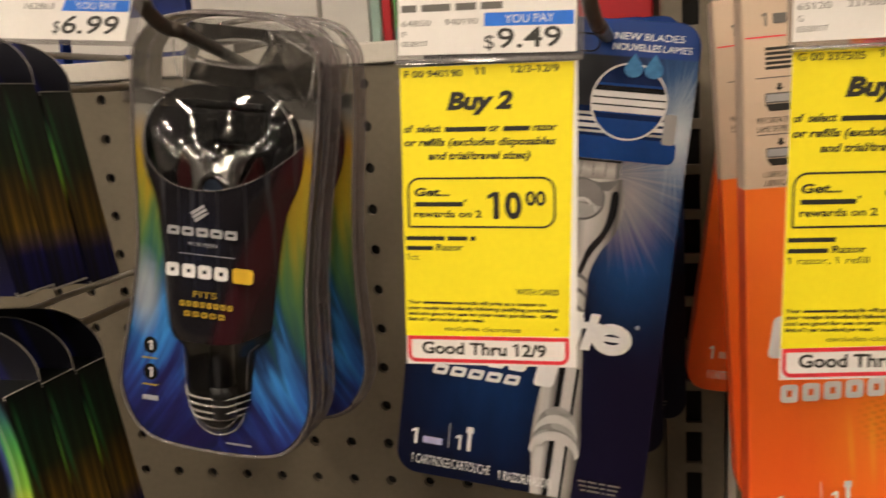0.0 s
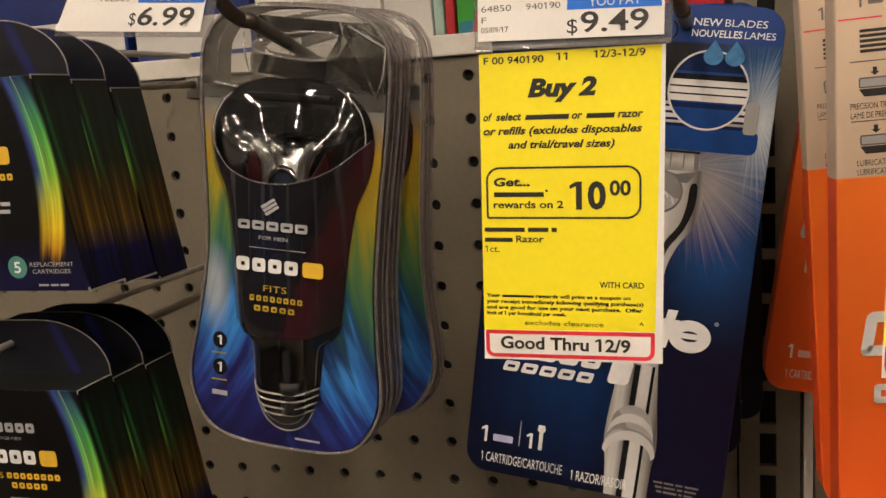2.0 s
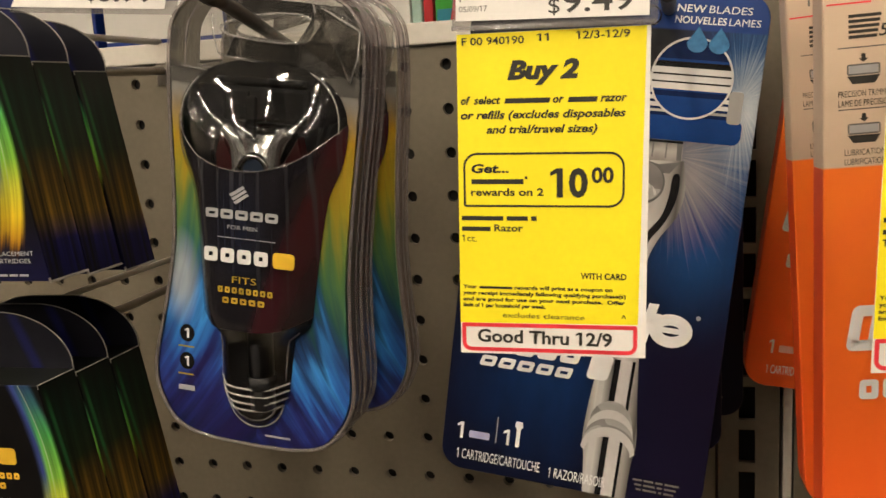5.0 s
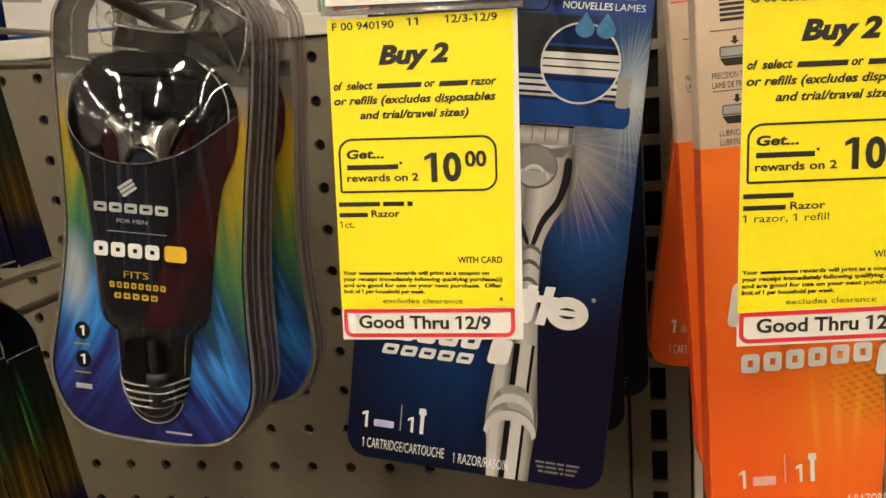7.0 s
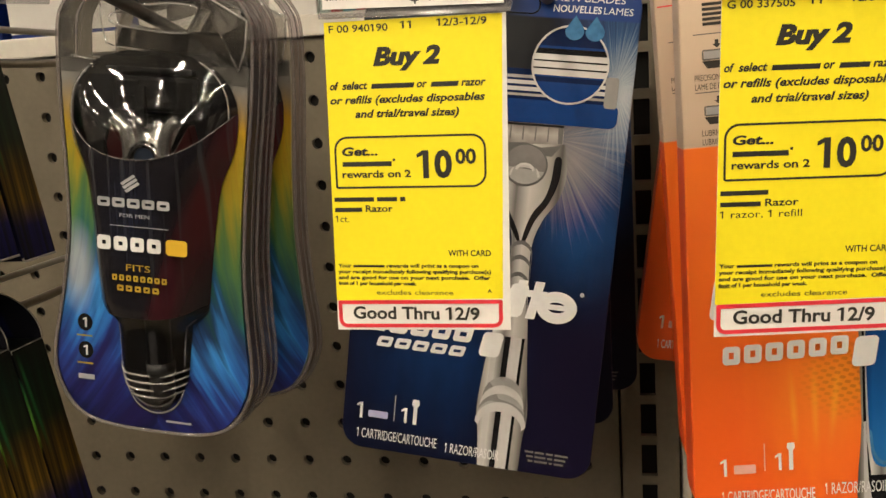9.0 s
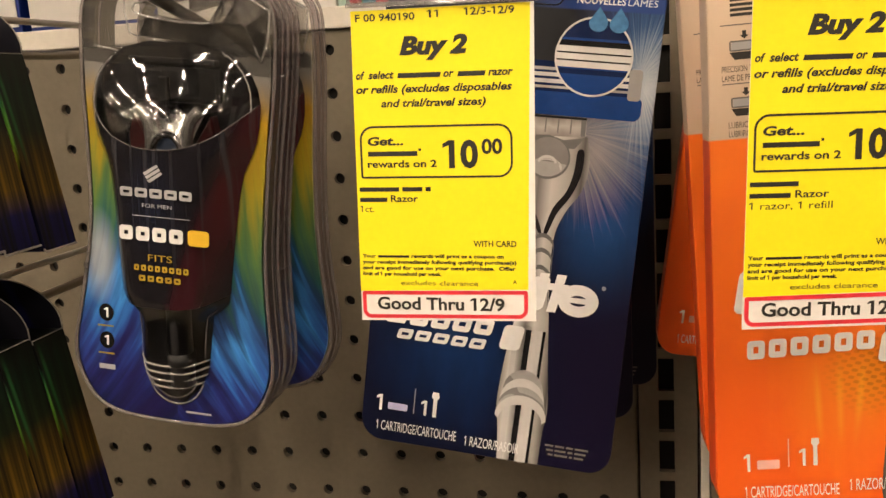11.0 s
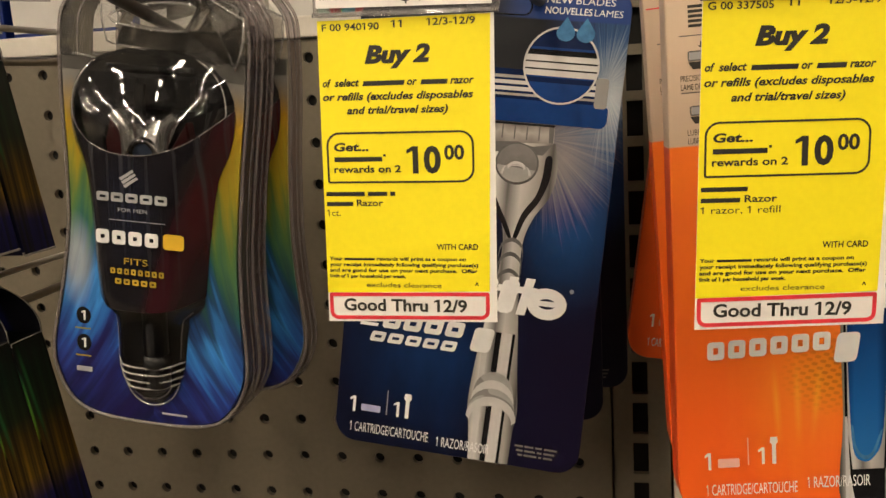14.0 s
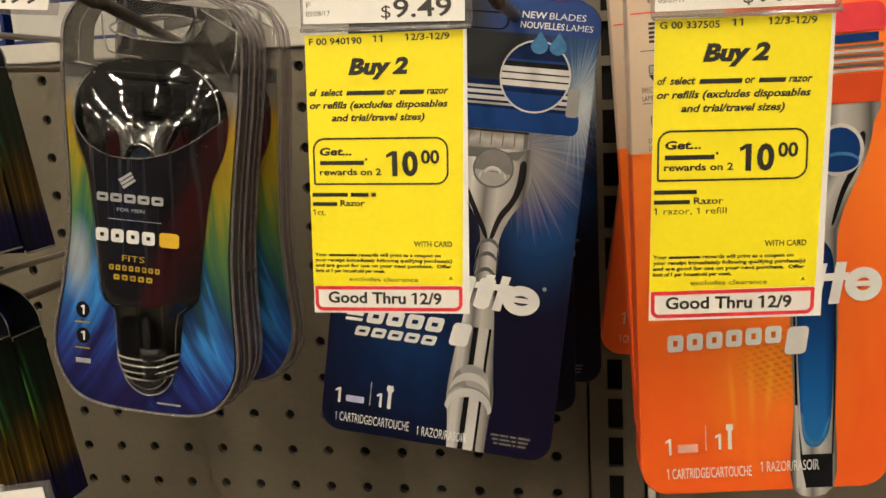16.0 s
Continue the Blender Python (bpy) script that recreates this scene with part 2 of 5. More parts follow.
def flame_print():
    """Vertical brushed flames: yellow at the head, green, bright blue, then navy at the foot."""
    g = Graph("flame_print")
    u, v, w = g.local()
    low = g.math("MINIMUM", g.math("ADD", v, 5.0), 0.0)
    sweep = g.math("SUBTRACT", g.math("MULTIPLY", v, 0.10), g.math("MULTIPLY", g.math("MULTIPLY", low, low), 0.0045))
    lean = g.math("ADD", u, g.math("MULTIPLY", sweep, g.math("SIGN", g.math("ADD", u, 3.0))))
    streak = g.noise(g.vec(lean, g.math("MULTIPLY", v, 0.09)), 0.12, 3.0, 0.6)
    wide = g.noise(g.vec(lean, g.math("MULTIPLY", v, 0.25)), 0.06, 2.0)
    k = g.math("ADD", v, g.math("MULTIPLY", g.math("SUBTRACT", streak, 0.5), 100.0))
    side = g.math("SUBTRACT", g.math("MULTIPLY", g.span(u, -20, 20), 17.0), 5.0)
    k = g.math("ADD", k, side)
    t = g.span(k, -92, 66)
    c = g.ramp(t, [(0.0, (0.006, 0.008, 0.045)), (0.12, (0.016, 0.020, 0.13)), (0.20, (0.020, 0.045, 0.22)), (0.27, (0.028, 0.145, 0.47)),
                   (0.37, (0.045, 0.25, 0.64)), (0.44, (0.020, 0.085, 0.20)), (0.52, (0.022, 0.11, 0.090)), (0.63, (0.085, 0.17, 0.050)),
                   (0.74, (0.30, 0.24, 0.020)), (0.88, (0.36, 0.21, 0.012)), (1.0, (0.24, 0.135, 0.016))])
    # whitish gloss highlight at the left edge, mixed into the print colour
    pale = g.math("MULTIPLY", g.span(g.far(u, v, -38, -20, 9, 22), 1.0, 0.3), 0.9)
    c = g.mix(pale, c, (0.32, 0.35, 0.38))
    thin = g.noise(g.vec(lean, g.math("MULTIPLY", v, 0.04)), 0.5, 3.0, 0.7)
    c = g.mix(g.math("MULTIPLY", g.span(thin, 0.52, 0.72), 0.28), c, (0.006, 0.010, 0.03))
    dark = g.math("MULTIPLY", g.span(wide, 0.47, 0.58), g.span(v, -16, -50))
    c = g.mix(g.math("MULTIPLY", dark, 0.8), c, (0.012, 0.007, 0.055))
    # the flames thin out to a silvery grey film under the header
    film_end = g.math("ADD", v, g.math("MULTIPLY", g.math("SUBTRACT", streak, 0.5), 16.0))
    c = g.mix(g.span(film_end, 40.0, 57.0), c, (0.19, 0.18, 0.165))
    return g.finish(c, 0.3, 0.0, 0.3)


def carton_print():
    """Near-black carton with a brushed rainbow sweep beside its edge."""
    g = Graph("black_rainbow_print")
    u, v, w = g.local()
    off = g.math("ADD", v, 4.0)
    middle = g.math("SUBTRACT", 48.4, g.math("MULTIPLY", g.math("MULTIPLY", off, off), 0.0047))
    across = g.math("SUBTRACT", u, middle)
    fine = g.noise(g.vec(across, g.math("MULTIPLY", v, 0.03)), 0.45, 3.0, 0.6)
    hue = g.ramp(g.span(v, -36, 46), [(0.0, (0.10, 0.035, 0.006)), (0.10, (0.42, 0.20, 0.012)), (0.22, (0.66, 0.46, 0.02)), (0.36, (0.52, 0.52, 0.04)),
                                     (0.50, (0.20, 0.46, 0.05)), (0.72, (0.07, 0.34, 0.08)), (0.88, (0.035, 0.13, 0.14)), (1.0, (0.015, 0.03, 0.10))])
    hue = g.mix(g.math("MULTIPLY", g.span(across, -2.0, -4.5), g.span(v, -12, 6)), hue, (0.040, 0.060, 0.24))
    front = g.math("MULTIPLY", g.span(across, -7.5, -4.0), g.span(across, 6.0, 4.0))
    ragged = g.math("ADD", v, g.math("MULTIPLY", g.math("SUBTRACT", fine, 0.5), 26.0))
    front = g.math("MULTIPLY", front, g.span(ragged, -33, -25))
    front = g.math("MULTIPLY", front, g.math("ADD", 0.45, g.math("MULTIPLY", g.span(fine, 0.36, 0.60), 0.55)))
    thin_line = g.span(g.math("ABSOLUTE", g.math("SUBTRACT", across, -0.8)), 0.5, 0.1)
    hue = g.mix(g.math("MULTIPLY", thin_line, g.math("MULTIPLY", g.span(v, -10, 5), 0.5)), hue, (0.5, 0.56, 0.42))
    base = g.mix(g.span(v, -20, -48), (0.00378, 0.003402, 0.00378), (0.006566, 0.006566, 0.03694))
    c = g.mix(front, base, hue)
    sidefine = g.noise(g.vec(g.math("ADD", w, g.math("MULTIPLY", v, 0.05)), g.math("MULTIPLY", v, 0.02)), 0.20, 3.0, 0.6)
    sidehue = g.ramp(g.span(v, -46, 46), [(0.0, (0.008, 0.008, 0.07)), (0.18, (0.010, 0.010, 0.085)), (0.30, (0.20, 0.115, 0.014)), (0.46, (0.11, 0.062, 0.010)),
                                         (0.60, (0.014, 0.024, 0.009)), (0.80, (0.006, 0.018, 0.010)), (1.0, (0.004, 0.005, 0.004))])
    sidem = g.span(sidefine, 0.40, 0.62)
    side = g.mix(sidem, (0.004536, 0.004158, 0.00378), sidehue)
    line = g.math("MULTIPLY", g.span(g.math("ABSOLUTE", g.math("ADD", w, g.math("ADD", 5.0, g.math("MULTIPLY", v, -0.05)))), 1.6, 0.2), g.math("MULTIPLY", g.span(v, -8, 8), g.span(v, 44, 30)))
    side = g.mix(g.math("MULTIPLY", line, 0.8), side, (0.020, 0.105, 0.035))
    on_side = g.math("MULTIPLY", g.span(w, -0.6, -1.2), g.span(v, 45.5, 44.5))
    c = g.mix(on_side, c, side)
    g.shader.inputs["Specular IOR Level"].default_value = 0.2
    return g.finish(c, 0.38, 0.0, 0.0)


def handle_print(name, left, across, slim_left, slim_across, v_slim, v_wide):
    """Printed metal: soft light and dark bands along the handle."""
    g = Graph(name)
    u, v, w = g.local()
    wide = g.math("DIVIDE", g.math("SUBTRACT", u, left), across)
    slim = g.math("DIVIDE", g.math("SUBTRACT", u, slim_left), slim_across)
    t = g.span(v, v_slim, v_wide)
    k = g.math("ADD", g.math("MULTIPLY", wide, t), g.math("MULTIPLY", slim, g.math("SUBTRACT", 1.0, t)))
    c = g.ramp(k, [(0.0, (0.07, 0.065, 0.06)), (0.10, (0.30, 0.285, 0.27)), (0.24, (0.62, 0.60, 0.58)), (0.42, (0.15, 0.14, 0.135)),
                   (0.58, (0.50, 0.48, 0.46)), (0.80, (0.33, 0.31, 0.29)), (0.93, (0.08, 0.075, 0.07)), (1.0, (0.26, 0.25, 0.24))])
    return g.finish(c, 0.28, 0.1, 0.2)


def grip_print():
    """Blue grip: navy at the head and along its edges, brighter towards the foot."""
    g = Graph("blue_grip_print")
    u, v, w = g.local()
    down = g.ramp(g.span(v, 10, -76), [(0.0, (0.004, 0.012, 0.05)), (0.35, (0.006, 0.035, 0.15)), (0.75, (0.010, 0.10, 0.34)), (1.0, (0.02, 0.15, 0.42))])
    edge = g.math("ABSOLUTE", g.math("SUBTRACT", g.math("DIVIDE", g.math("SUBTRACT", u, 15.6), 13.6), 0.45))
    c = g.mix(g.math("MULTIPLY", g.span(edge, 0.28, 0.52), 0.8), down, (0.003, 0.012, 0.06))
    return g.finish(c, 0.25, 0.0, 0.2)


def neck_print():
    """Printed neck: warm grey, lighter in its middle, uneven."""
    g = Graph("warm_grey_neck_print")
    u, v, w = g.local()
    k = g.math("ADD", g.span(v, 36, 49), g.math("MULTIPLY", g.math("SUBTRACT", g.noise(g.vec(u, g.math("MULTIPLY", v, 0.5)), 0.12, 2.0), 0.5), 0.8))
    return g.finish(g.ramp(k, [(0.0, (0.09, 0.083, 0.078)), (0.45, (0.26, 0.24, 0.225)), (0.7, (0.40, 0.37, 0.35)), (1.0, (0.17, 0.155, 0.145))]), 0.3, 0.1, 0.15)


GRIP_PRINT, NECK_PRINT = grip_print(), neck_print()
HANDLE_PRINT = handle_print("silver_handle_print", -2.0, 33.0, 3.0, 23.0, 2, 12)
SLIM_HANDLE = handle_print("silver_slim_handle_print", 15.0, 29.5, 13.0, 18.0, 6, 26)
BLUE_CARD_PRINT, ORANGE_BOX_PRINT, FLAME_PRINT, CARTON_PRINT = blue_card_print(), orange_box_print(), flame_print(), carton_print()
# front colours darkened: the shade of the box sides is in these tones
PEACH_SIDE = plain("shaded_peach_print", (0.50, 0.37, 0.27), 0.4)
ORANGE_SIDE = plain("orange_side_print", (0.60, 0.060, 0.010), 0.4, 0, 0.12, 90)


# ---- mesh helpers: local u to the right, v up, w out of the face ----
def part(name, bm, material, parent, label=""):
    me = bpy.data.meshes.new(name)
    bm.normal_update()
    bm.to_mesh(me)
    bm.free()
    me.materials.append(material)
    ob = new(name, me)
    ob.parent = parent
    if label:
        ob["label"] = label
    return ob


def smooth(ob):
    for p in ob.data.polygons:
        p.use_smooth = True
    return ob


def thing(name, m, label, category, group="", kind=""):
    ob = new(name)
    ob.empty_display_size = 0.01
    ob.matrix_world = m
    return tagged(ob, label, category, group, kind)


def face_pose(x, y, z, roll=0.0, yaw=0.0, lean=0.0):
    """A sheet that faces the aisle. roll: clockwise degrees; yaw: its right side turned away; lean: its head tipped back."""
    return pose(x, y, z) @ pose(0, 0, 0, 0, 0, yaw) @ pose(0, 0, 0, 90 - lean) @ pose(0, 0, 0, 0, 0, -roll)


def film(w):
    """Printed layers lie close on one another: 0.4 of the nominal step (mm)."""
    return w * 0.4 if 0 < w <= 2 else w


def sheet(points, w0, w1, bm=None, chamfer=0.0):
    """A flat slab of that outline (mm), from depth w0 to w1, with its front edge chamfered."""
    bm = bm or bmesh.new()
    if 0 < w1 <= 2:
        w0, w1, chamfer = film(w0), film(w1), chamfer * 0.4
    n = len(points)
    cu, cv = sum(p[0] for p in points) / n, sum(p[1] for p in points) / n
    rings = [[bm.verts.new((u * MM, v * MM, w0 * MM)) for u, v in points]]
    if chamfer:
        rings.append([bm.verts.new((u * MM, v * MM, (w1 - chamfer) * MM)) for u, v in points])
        k = []
        for u, v in points:
            d = math.hypot(u - cu, v - cv) or 1.0
            k.append(bm.verts.new(((u - (u - cu) / d * chamfer) * MM, (v - (v - cv) / d * chamfer) * MM, w1 * MM)))
        rings.append(k)
    else:
        rings.append([bm.verts.new((u * MM, v * MM, w1 * MM)) for u, v in points])
    for a, b in zip(rings, rings[1:]):
        for i in range(n):
            bm.faces.new((a[i], a[(i + 1) % n], b[(i + 1) % n], b[i]))
    bm.faces.new(rings[-1])
    bm.faces.new(rings[0][::-1])
    return bm


def flat(points, w, bm=None):
    """One printed shape (mm) on a face."""
    bm = bm or bmesh.new()
    bm.faces.new([bm.verts.new((u * MM, v * MM, film(w) * MM)) for u, v in points])
    return bm


def rounded(u0, v0, u1, v1, r, n=6):
    rs = r if isinstance(r, tuple) else (r, r, r, r)
    out = []
    for (cu, cv, a0), q in zip(((u1, v1, 0), (u0, v1, 90), (u0, v0, 180), (u1, v0, 270)), rs):
        x = cu - q if a0 in (0, 270) else cu + q
        y = cv - q if a0 in (0, 90) else cv + q
        if q <= 0:
            out.append((cu, cv))
            continue
        for i in range(n + 1):
            a = radians(a0 + 90 * i / n)
            out.append((x + q * math.cos(a), y + q * math.sin(a)))
    return out


def ring_strip(points, width, w, bm=None):
    """An outline of that stroke width drawn inside a closed shape (mm)."""
    bm = bm or bmesh.new()
    n = len(points)
    inner = []
    for i in range(n):
        a, b, c = Vector(points[i - 1]), Vector(points[i]), Vector(points[(i + 1) % n])
        d = (c - a).normalized()
        inner.append(b + Vector((-d.y, d.x)) * width)
    w = film(w)
    o = [bm.verts.new((p[0] * MM, p[1] * MM, w * MM)) for p in points]
    k = [bm.verts.new((p[0] * MM, p[1] * MM, w * MM)) for p in inner]
    for i in range(n):
        bm.faces.new((o[i], o[(i + 1) % n], k[(i + 1) % n], k[i]))
    return bm


def oval(cu, cv, ru, rv=None, n=28):
    rv = rv or ru
    return [(cu + ru * math.cos(2 * math.pi * i / n), cv + rv * math.sin(2 * math.pi * i / n)) for i in range(n)]


def spline(points, steps=6, closed=True):
    """A smooth curve through points."""
    pts = [Vector(p) for p in points]
    n = len(pts)
    out = []
    for i in range(n if closed else n - 1):
        if closed:
            a, b, c, d = pts[i - 1], pts[i], pts[(i + 1) % n], pts[(i + 2) % n]
        else:
            a, b, c, d = pts[max(i - 1, 0)], pts[i], pts[i + 1], pts[min(i + 2, n - 1)]
        for k in range(steps):
            t = k / steps
            out.append(0.5 * (2 * b + (c - a) * t + (2 * a - 5 * b + 4 * c - d) * t * t + (3 * b - 3 * c + d - a) * t ** 3))
    if not closed:
        out.append(pts[-1])
    return [tuple(p) for p in out]


def tube(points, radius, sides=8, closed=False, bm=None):
    """A round rod through 3D points (metres)."""
    bm = bm or bmesh.new()
    pts = [Vector(p) for p in points]
    n = len(pts)
    rings = []
    side = None
    for i, p in enumerate(pts):
        a = pts[i - 1] if (i or closed) else p
        b = pts[(i + 1) % n] if (i < n - 1 or closed) else p
        d = (b - a).normalized()
        if side is None:
            side = d.orthogonal().normalized()
        side = (side - d * side.dot(d)).normalized()
        up = d.cross(side)
        rings.append([bm.verts.new(p + radius * (side * math.cos(2 * math.pi * k / sides) + up * math.sin(2 * math.pi * k / sides))) for k in range(sides)])
    for i in range(n if closed else n - 1):
        a, b = rings[i], rings[(i + 1) % n]
        for k in range(sides):
            bm.faces.new((a[k], a[(k + 1) % sides], b[(k + 1) % sides], b[k]))
    if not closed:
        bm.faces.new(rings[0][::-1])
        bm.faces.new(rings[-1])
    return bm


def block(x0, y0, z0, x1, y1, z1, bevel=0.0, bm=None):
    bm = bm or bmesh.new()
    made = bmesh.ops.create_cube(bm, size=1.0, matrix=Matrix.Translation(((x0 + x1) / 2, (y0 + y1) / 2, (z0 + z1) / 2)) @ Matrix.Diagonal((x1 - x0, y1 - y0, z1 - z0, 1)))
    if bevel:
        edges = {e for v in made["verts"] for e in v.link_edges}
        bmesh.ops.bevel(bm, geom=list(edges), offset=bevel, segments=2, affect="EDGES", profile=0.6)
    return bm


def flag_ones(me, body):
    """Give the plain strokes that stand for the figure 1 their flag."""
    bm = bmesh.new()
    bm.from_mesh(me)
    left, strokes = set(bm.verts), []
    while left:
        group, stack = set(), [left.pop()]
        while stack:
            v = stack.pop()
            group.add(v)
            for e in v.link_edges:
                o = e.other_vert(v)
                if o in left:
                    left.discard(o)
                    stack.append(o)
        x0, x1 = min(v.co.x for v in group), max(v.co.x for v in group)
        y0, y1 = min(v.co.y for v in group), max(v.co.y for v in group)
        area = sum(f.calc_area() for f in {f for v in group for f in v.link_faces})
        if y1 > 0.6 and y1 - y0 > 0.55 and area > 0.93 * (x1 - x0) * (y1 - y0) and y1 - y0 > 2.2 * (x1 - x0):
            strokes.append((x0, x1, y1))
    strokes.sort()
    marks = [c for c in body if c in "1Il|"]
    if len(marks) == len(strokes):
        for c, (x0, x1, y1) in zip(marks, strokes):
            if c == "1":
                wide = (x1 - x0) * 0.5 + 0.09
                bm.faces.new([bm.verts.new((x, y, 0)) for x, y in ((x0, y1), (x0 - wide, y1 - 0.10), (x0 - wide, y1 - 0.20), (x0, y1 - 0.13))])
    bm.to_mesh(me)
    bm.free()


def words(body, u, v, wide, high, w, material, parent, heavy=0.0, shear=0.0, name="printed_text"):
    """A printed line: left edge, baseline, width and capital height in mm."""
    cu = bpy.data.curves.new(name, "FONT")
    cu.body, cu.resolution_u, cu.offset, cu.shear, cu.fill_mode = body, 3, heavy, shear, "FRONT"
    temp = bpy.data.objects.new(name, cu)
    me = bpy.data.meshes.new_from_object(temp)
    bpy.data.objects.remove(temp)
    flag_ones(me, body)
    xs = [p.co.x for p in me.vertices]
    lo, hi = min(xs), max(xs)
    sx, sy = wide / (hi - lo), high / 0.69
    for p in me.vertices:
        p.co = ((u + (p.co.x - lo) * sx) * MM, (v + p.co.y * sy) * MM, film(w) * MM)
    me.name = name
    me.materials.clear()
    me.materials.append(material)
    ob = new(name, me)
    ob.parent = parent
    return ob


def bars(pieces, high, w, material, parent, slant=0.0, name="printed_mark"):
    """Plain marks in place of lettering: (u0, u1, v) each, of that height."""
    w = film(w)
    for u0, u1, v in pieces:
        bm = bmesh.new()
        s = slant * high
        bm.faces.new([bm.verts.new((a * MM, b * MM, w * MM)) for a, b in ((u0, v), (u1, v), (u1 + s, v + high), (u0 + s, v + high))])
        part(name, bm, material, parent)


def set_width(text):
    """Natural width of a text, in letter heights of the font."""
    cu = bpy.data.curves.new("set_width", "FONT")
    cu.body = text
    temp = bpy.data.objects.new("set_width", cu)
    me = bpy.data.meshes.new_from_object(temp)
    xs = [p.co.x for p in me.vertices]
    bpy.data.objects.remove(temp)
    bpy.data.meshes.remove(me)
    return max(xs) - min(xs)


def line_of(pieces, u, v, wide, high, w, material, parent, heavy=0.0, shear=0.0):
    """A line in which some words are plain bars: strings are set as they are, numbers are bars of so many letters."""
    sizes = [set_width(p) if isinstance(p, str) else 0.47 * p for p in pieces]
    unit, at = wide / (sum(sizes) + 0.30 * (len(pieces) - 1)), u
    for p, size in zip(pieces, sizes):
        if isinstance(p, str):
            words(p, at, v, size * unit, high, w, material, parent, heavy, shear)
        else:
            bars([(at, at + size * unit, v)], high * 0.66, w, material, parent, shear)
        at += (size + 0.30) * unit


def letters(count, u0, u1, v, high, w, material, parent, slant=0.0, gap=0.18, name="brand_mark", rise=0.0):
    """A brand name as a row of plain open slabs."""
    step, gap = (u1 - u0) / count, gap + 0.04 if count > 1 else gap
    for i in range(count):
        a, b, z = u0 + i * step, u0 + (i + 1 - gap) * step, v + rise * i / count
        pts = [(x + slant * (y - z), y) for x, y in rounded(a, z, b, z + high, min(high, b - a) * 0.22, 3)]
        part(name, ring_strip(pts, min(high, b - a) * 0.36, w) if count > 1 else flat(pts, w), material, parent)


# ---- setting: pegboard bay, upright, top rail, the store round it ----
PITCH = 0.0254
COLS, ROWS_UP = range(-14, 14), range(-8, 13)


def pegboard():
    """Back panel with real holes at one-inch pitch."""
    bm = bmesh.new()
    r, n, depth = 0.0034, 12, 0.004
    z0 = 1.20

    def cell(cx, cz):
        h = PITCH / 2
        rim, back, outer = [], [], []
        for k in range(n):
            a = 2 * math.pi * (k + 0.5) / n
            ca, sa = math.cos(a), math.sin(a)
            rim.append(bm.verts.new((cx + r * ca, 0, cz + r * sa)))
            back.append(bm.verts.new((cx + r * ca, depth, cz + r * sa)))
            q = h / max(abs(ca), abs(sa))
            outer.append(bm.verts.new((cx + q * ca, 0, cz + q * sa)))
        for k in range(n):
            j = (k + 1) % n
            bm.faces.new((rim[k], rim[j], outer[j], outer[k]))
            bm.faces.new((back[k], back[j], rim[j], rim[k]))
        for sx, sz in ((1, 1), (-1, 1), (-1, -1), (1, -1)):
            c = bm.verts.new((cx + sx * h, 0, cz + sz * h))
            near = sorted(outer, key=lambda v: (v.co - c.co).length)[:2]
            bm.faces.new((c, *near))

    for i in COLS:
        for j in ROWS_UP:
            if j < 13:
                cell(i * PITCH, z0 + j * PITCH)
    bmesh.ops.remove_doubles(bm, verts=bm.verts, dist=0.00001)
    # keep what lies left of the upright and under the rail
    for co, no in (((0.198, 0, 0), (1, 0, 0)), ((0, 0, 1.4905), (0, 0, 1)), ((-0.36, 0, 0), (-1, 0, 0)), ((0, 0, 1.0), (0, 0, -1))):
        bmesh.ops.bisect_plane(bm, geom=list(bm.verts) + list(bm.edges) + list(bm.faces), plane_co=co, plane_no=no, clear_outer=True)
    bmesh.ops.recalc_face_normals(bm, faces=bm.faces)
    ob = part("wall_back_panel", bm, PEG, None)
    return tagged(ob, "almond pegboard back panel with round holes in rows", "pegboard", kind="structure")


pegboard()
# solid black block in place of the shaded hollow behind the holes
tagged(part("wall_panel_core", block(-0.36, 0.0045, 0.4, 0.198, 0.012, 1.4905), VOID, None), "near-black block standing for the shade behind the pegboard holes", "wall", kind="structure")
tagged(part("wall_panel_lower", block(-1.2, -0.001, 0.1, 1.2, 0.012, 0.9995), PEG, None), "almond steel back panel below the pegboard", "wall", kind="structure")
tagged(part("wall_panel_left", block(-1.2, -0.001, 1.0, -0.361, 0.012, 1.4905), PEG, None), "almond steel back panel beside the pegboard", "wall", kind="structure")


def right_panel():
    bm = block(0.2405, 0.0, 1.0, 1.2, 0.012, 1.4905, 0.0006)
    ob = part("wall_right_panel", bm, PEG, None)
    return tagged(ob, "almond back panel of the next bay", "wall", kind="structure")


right_panel()


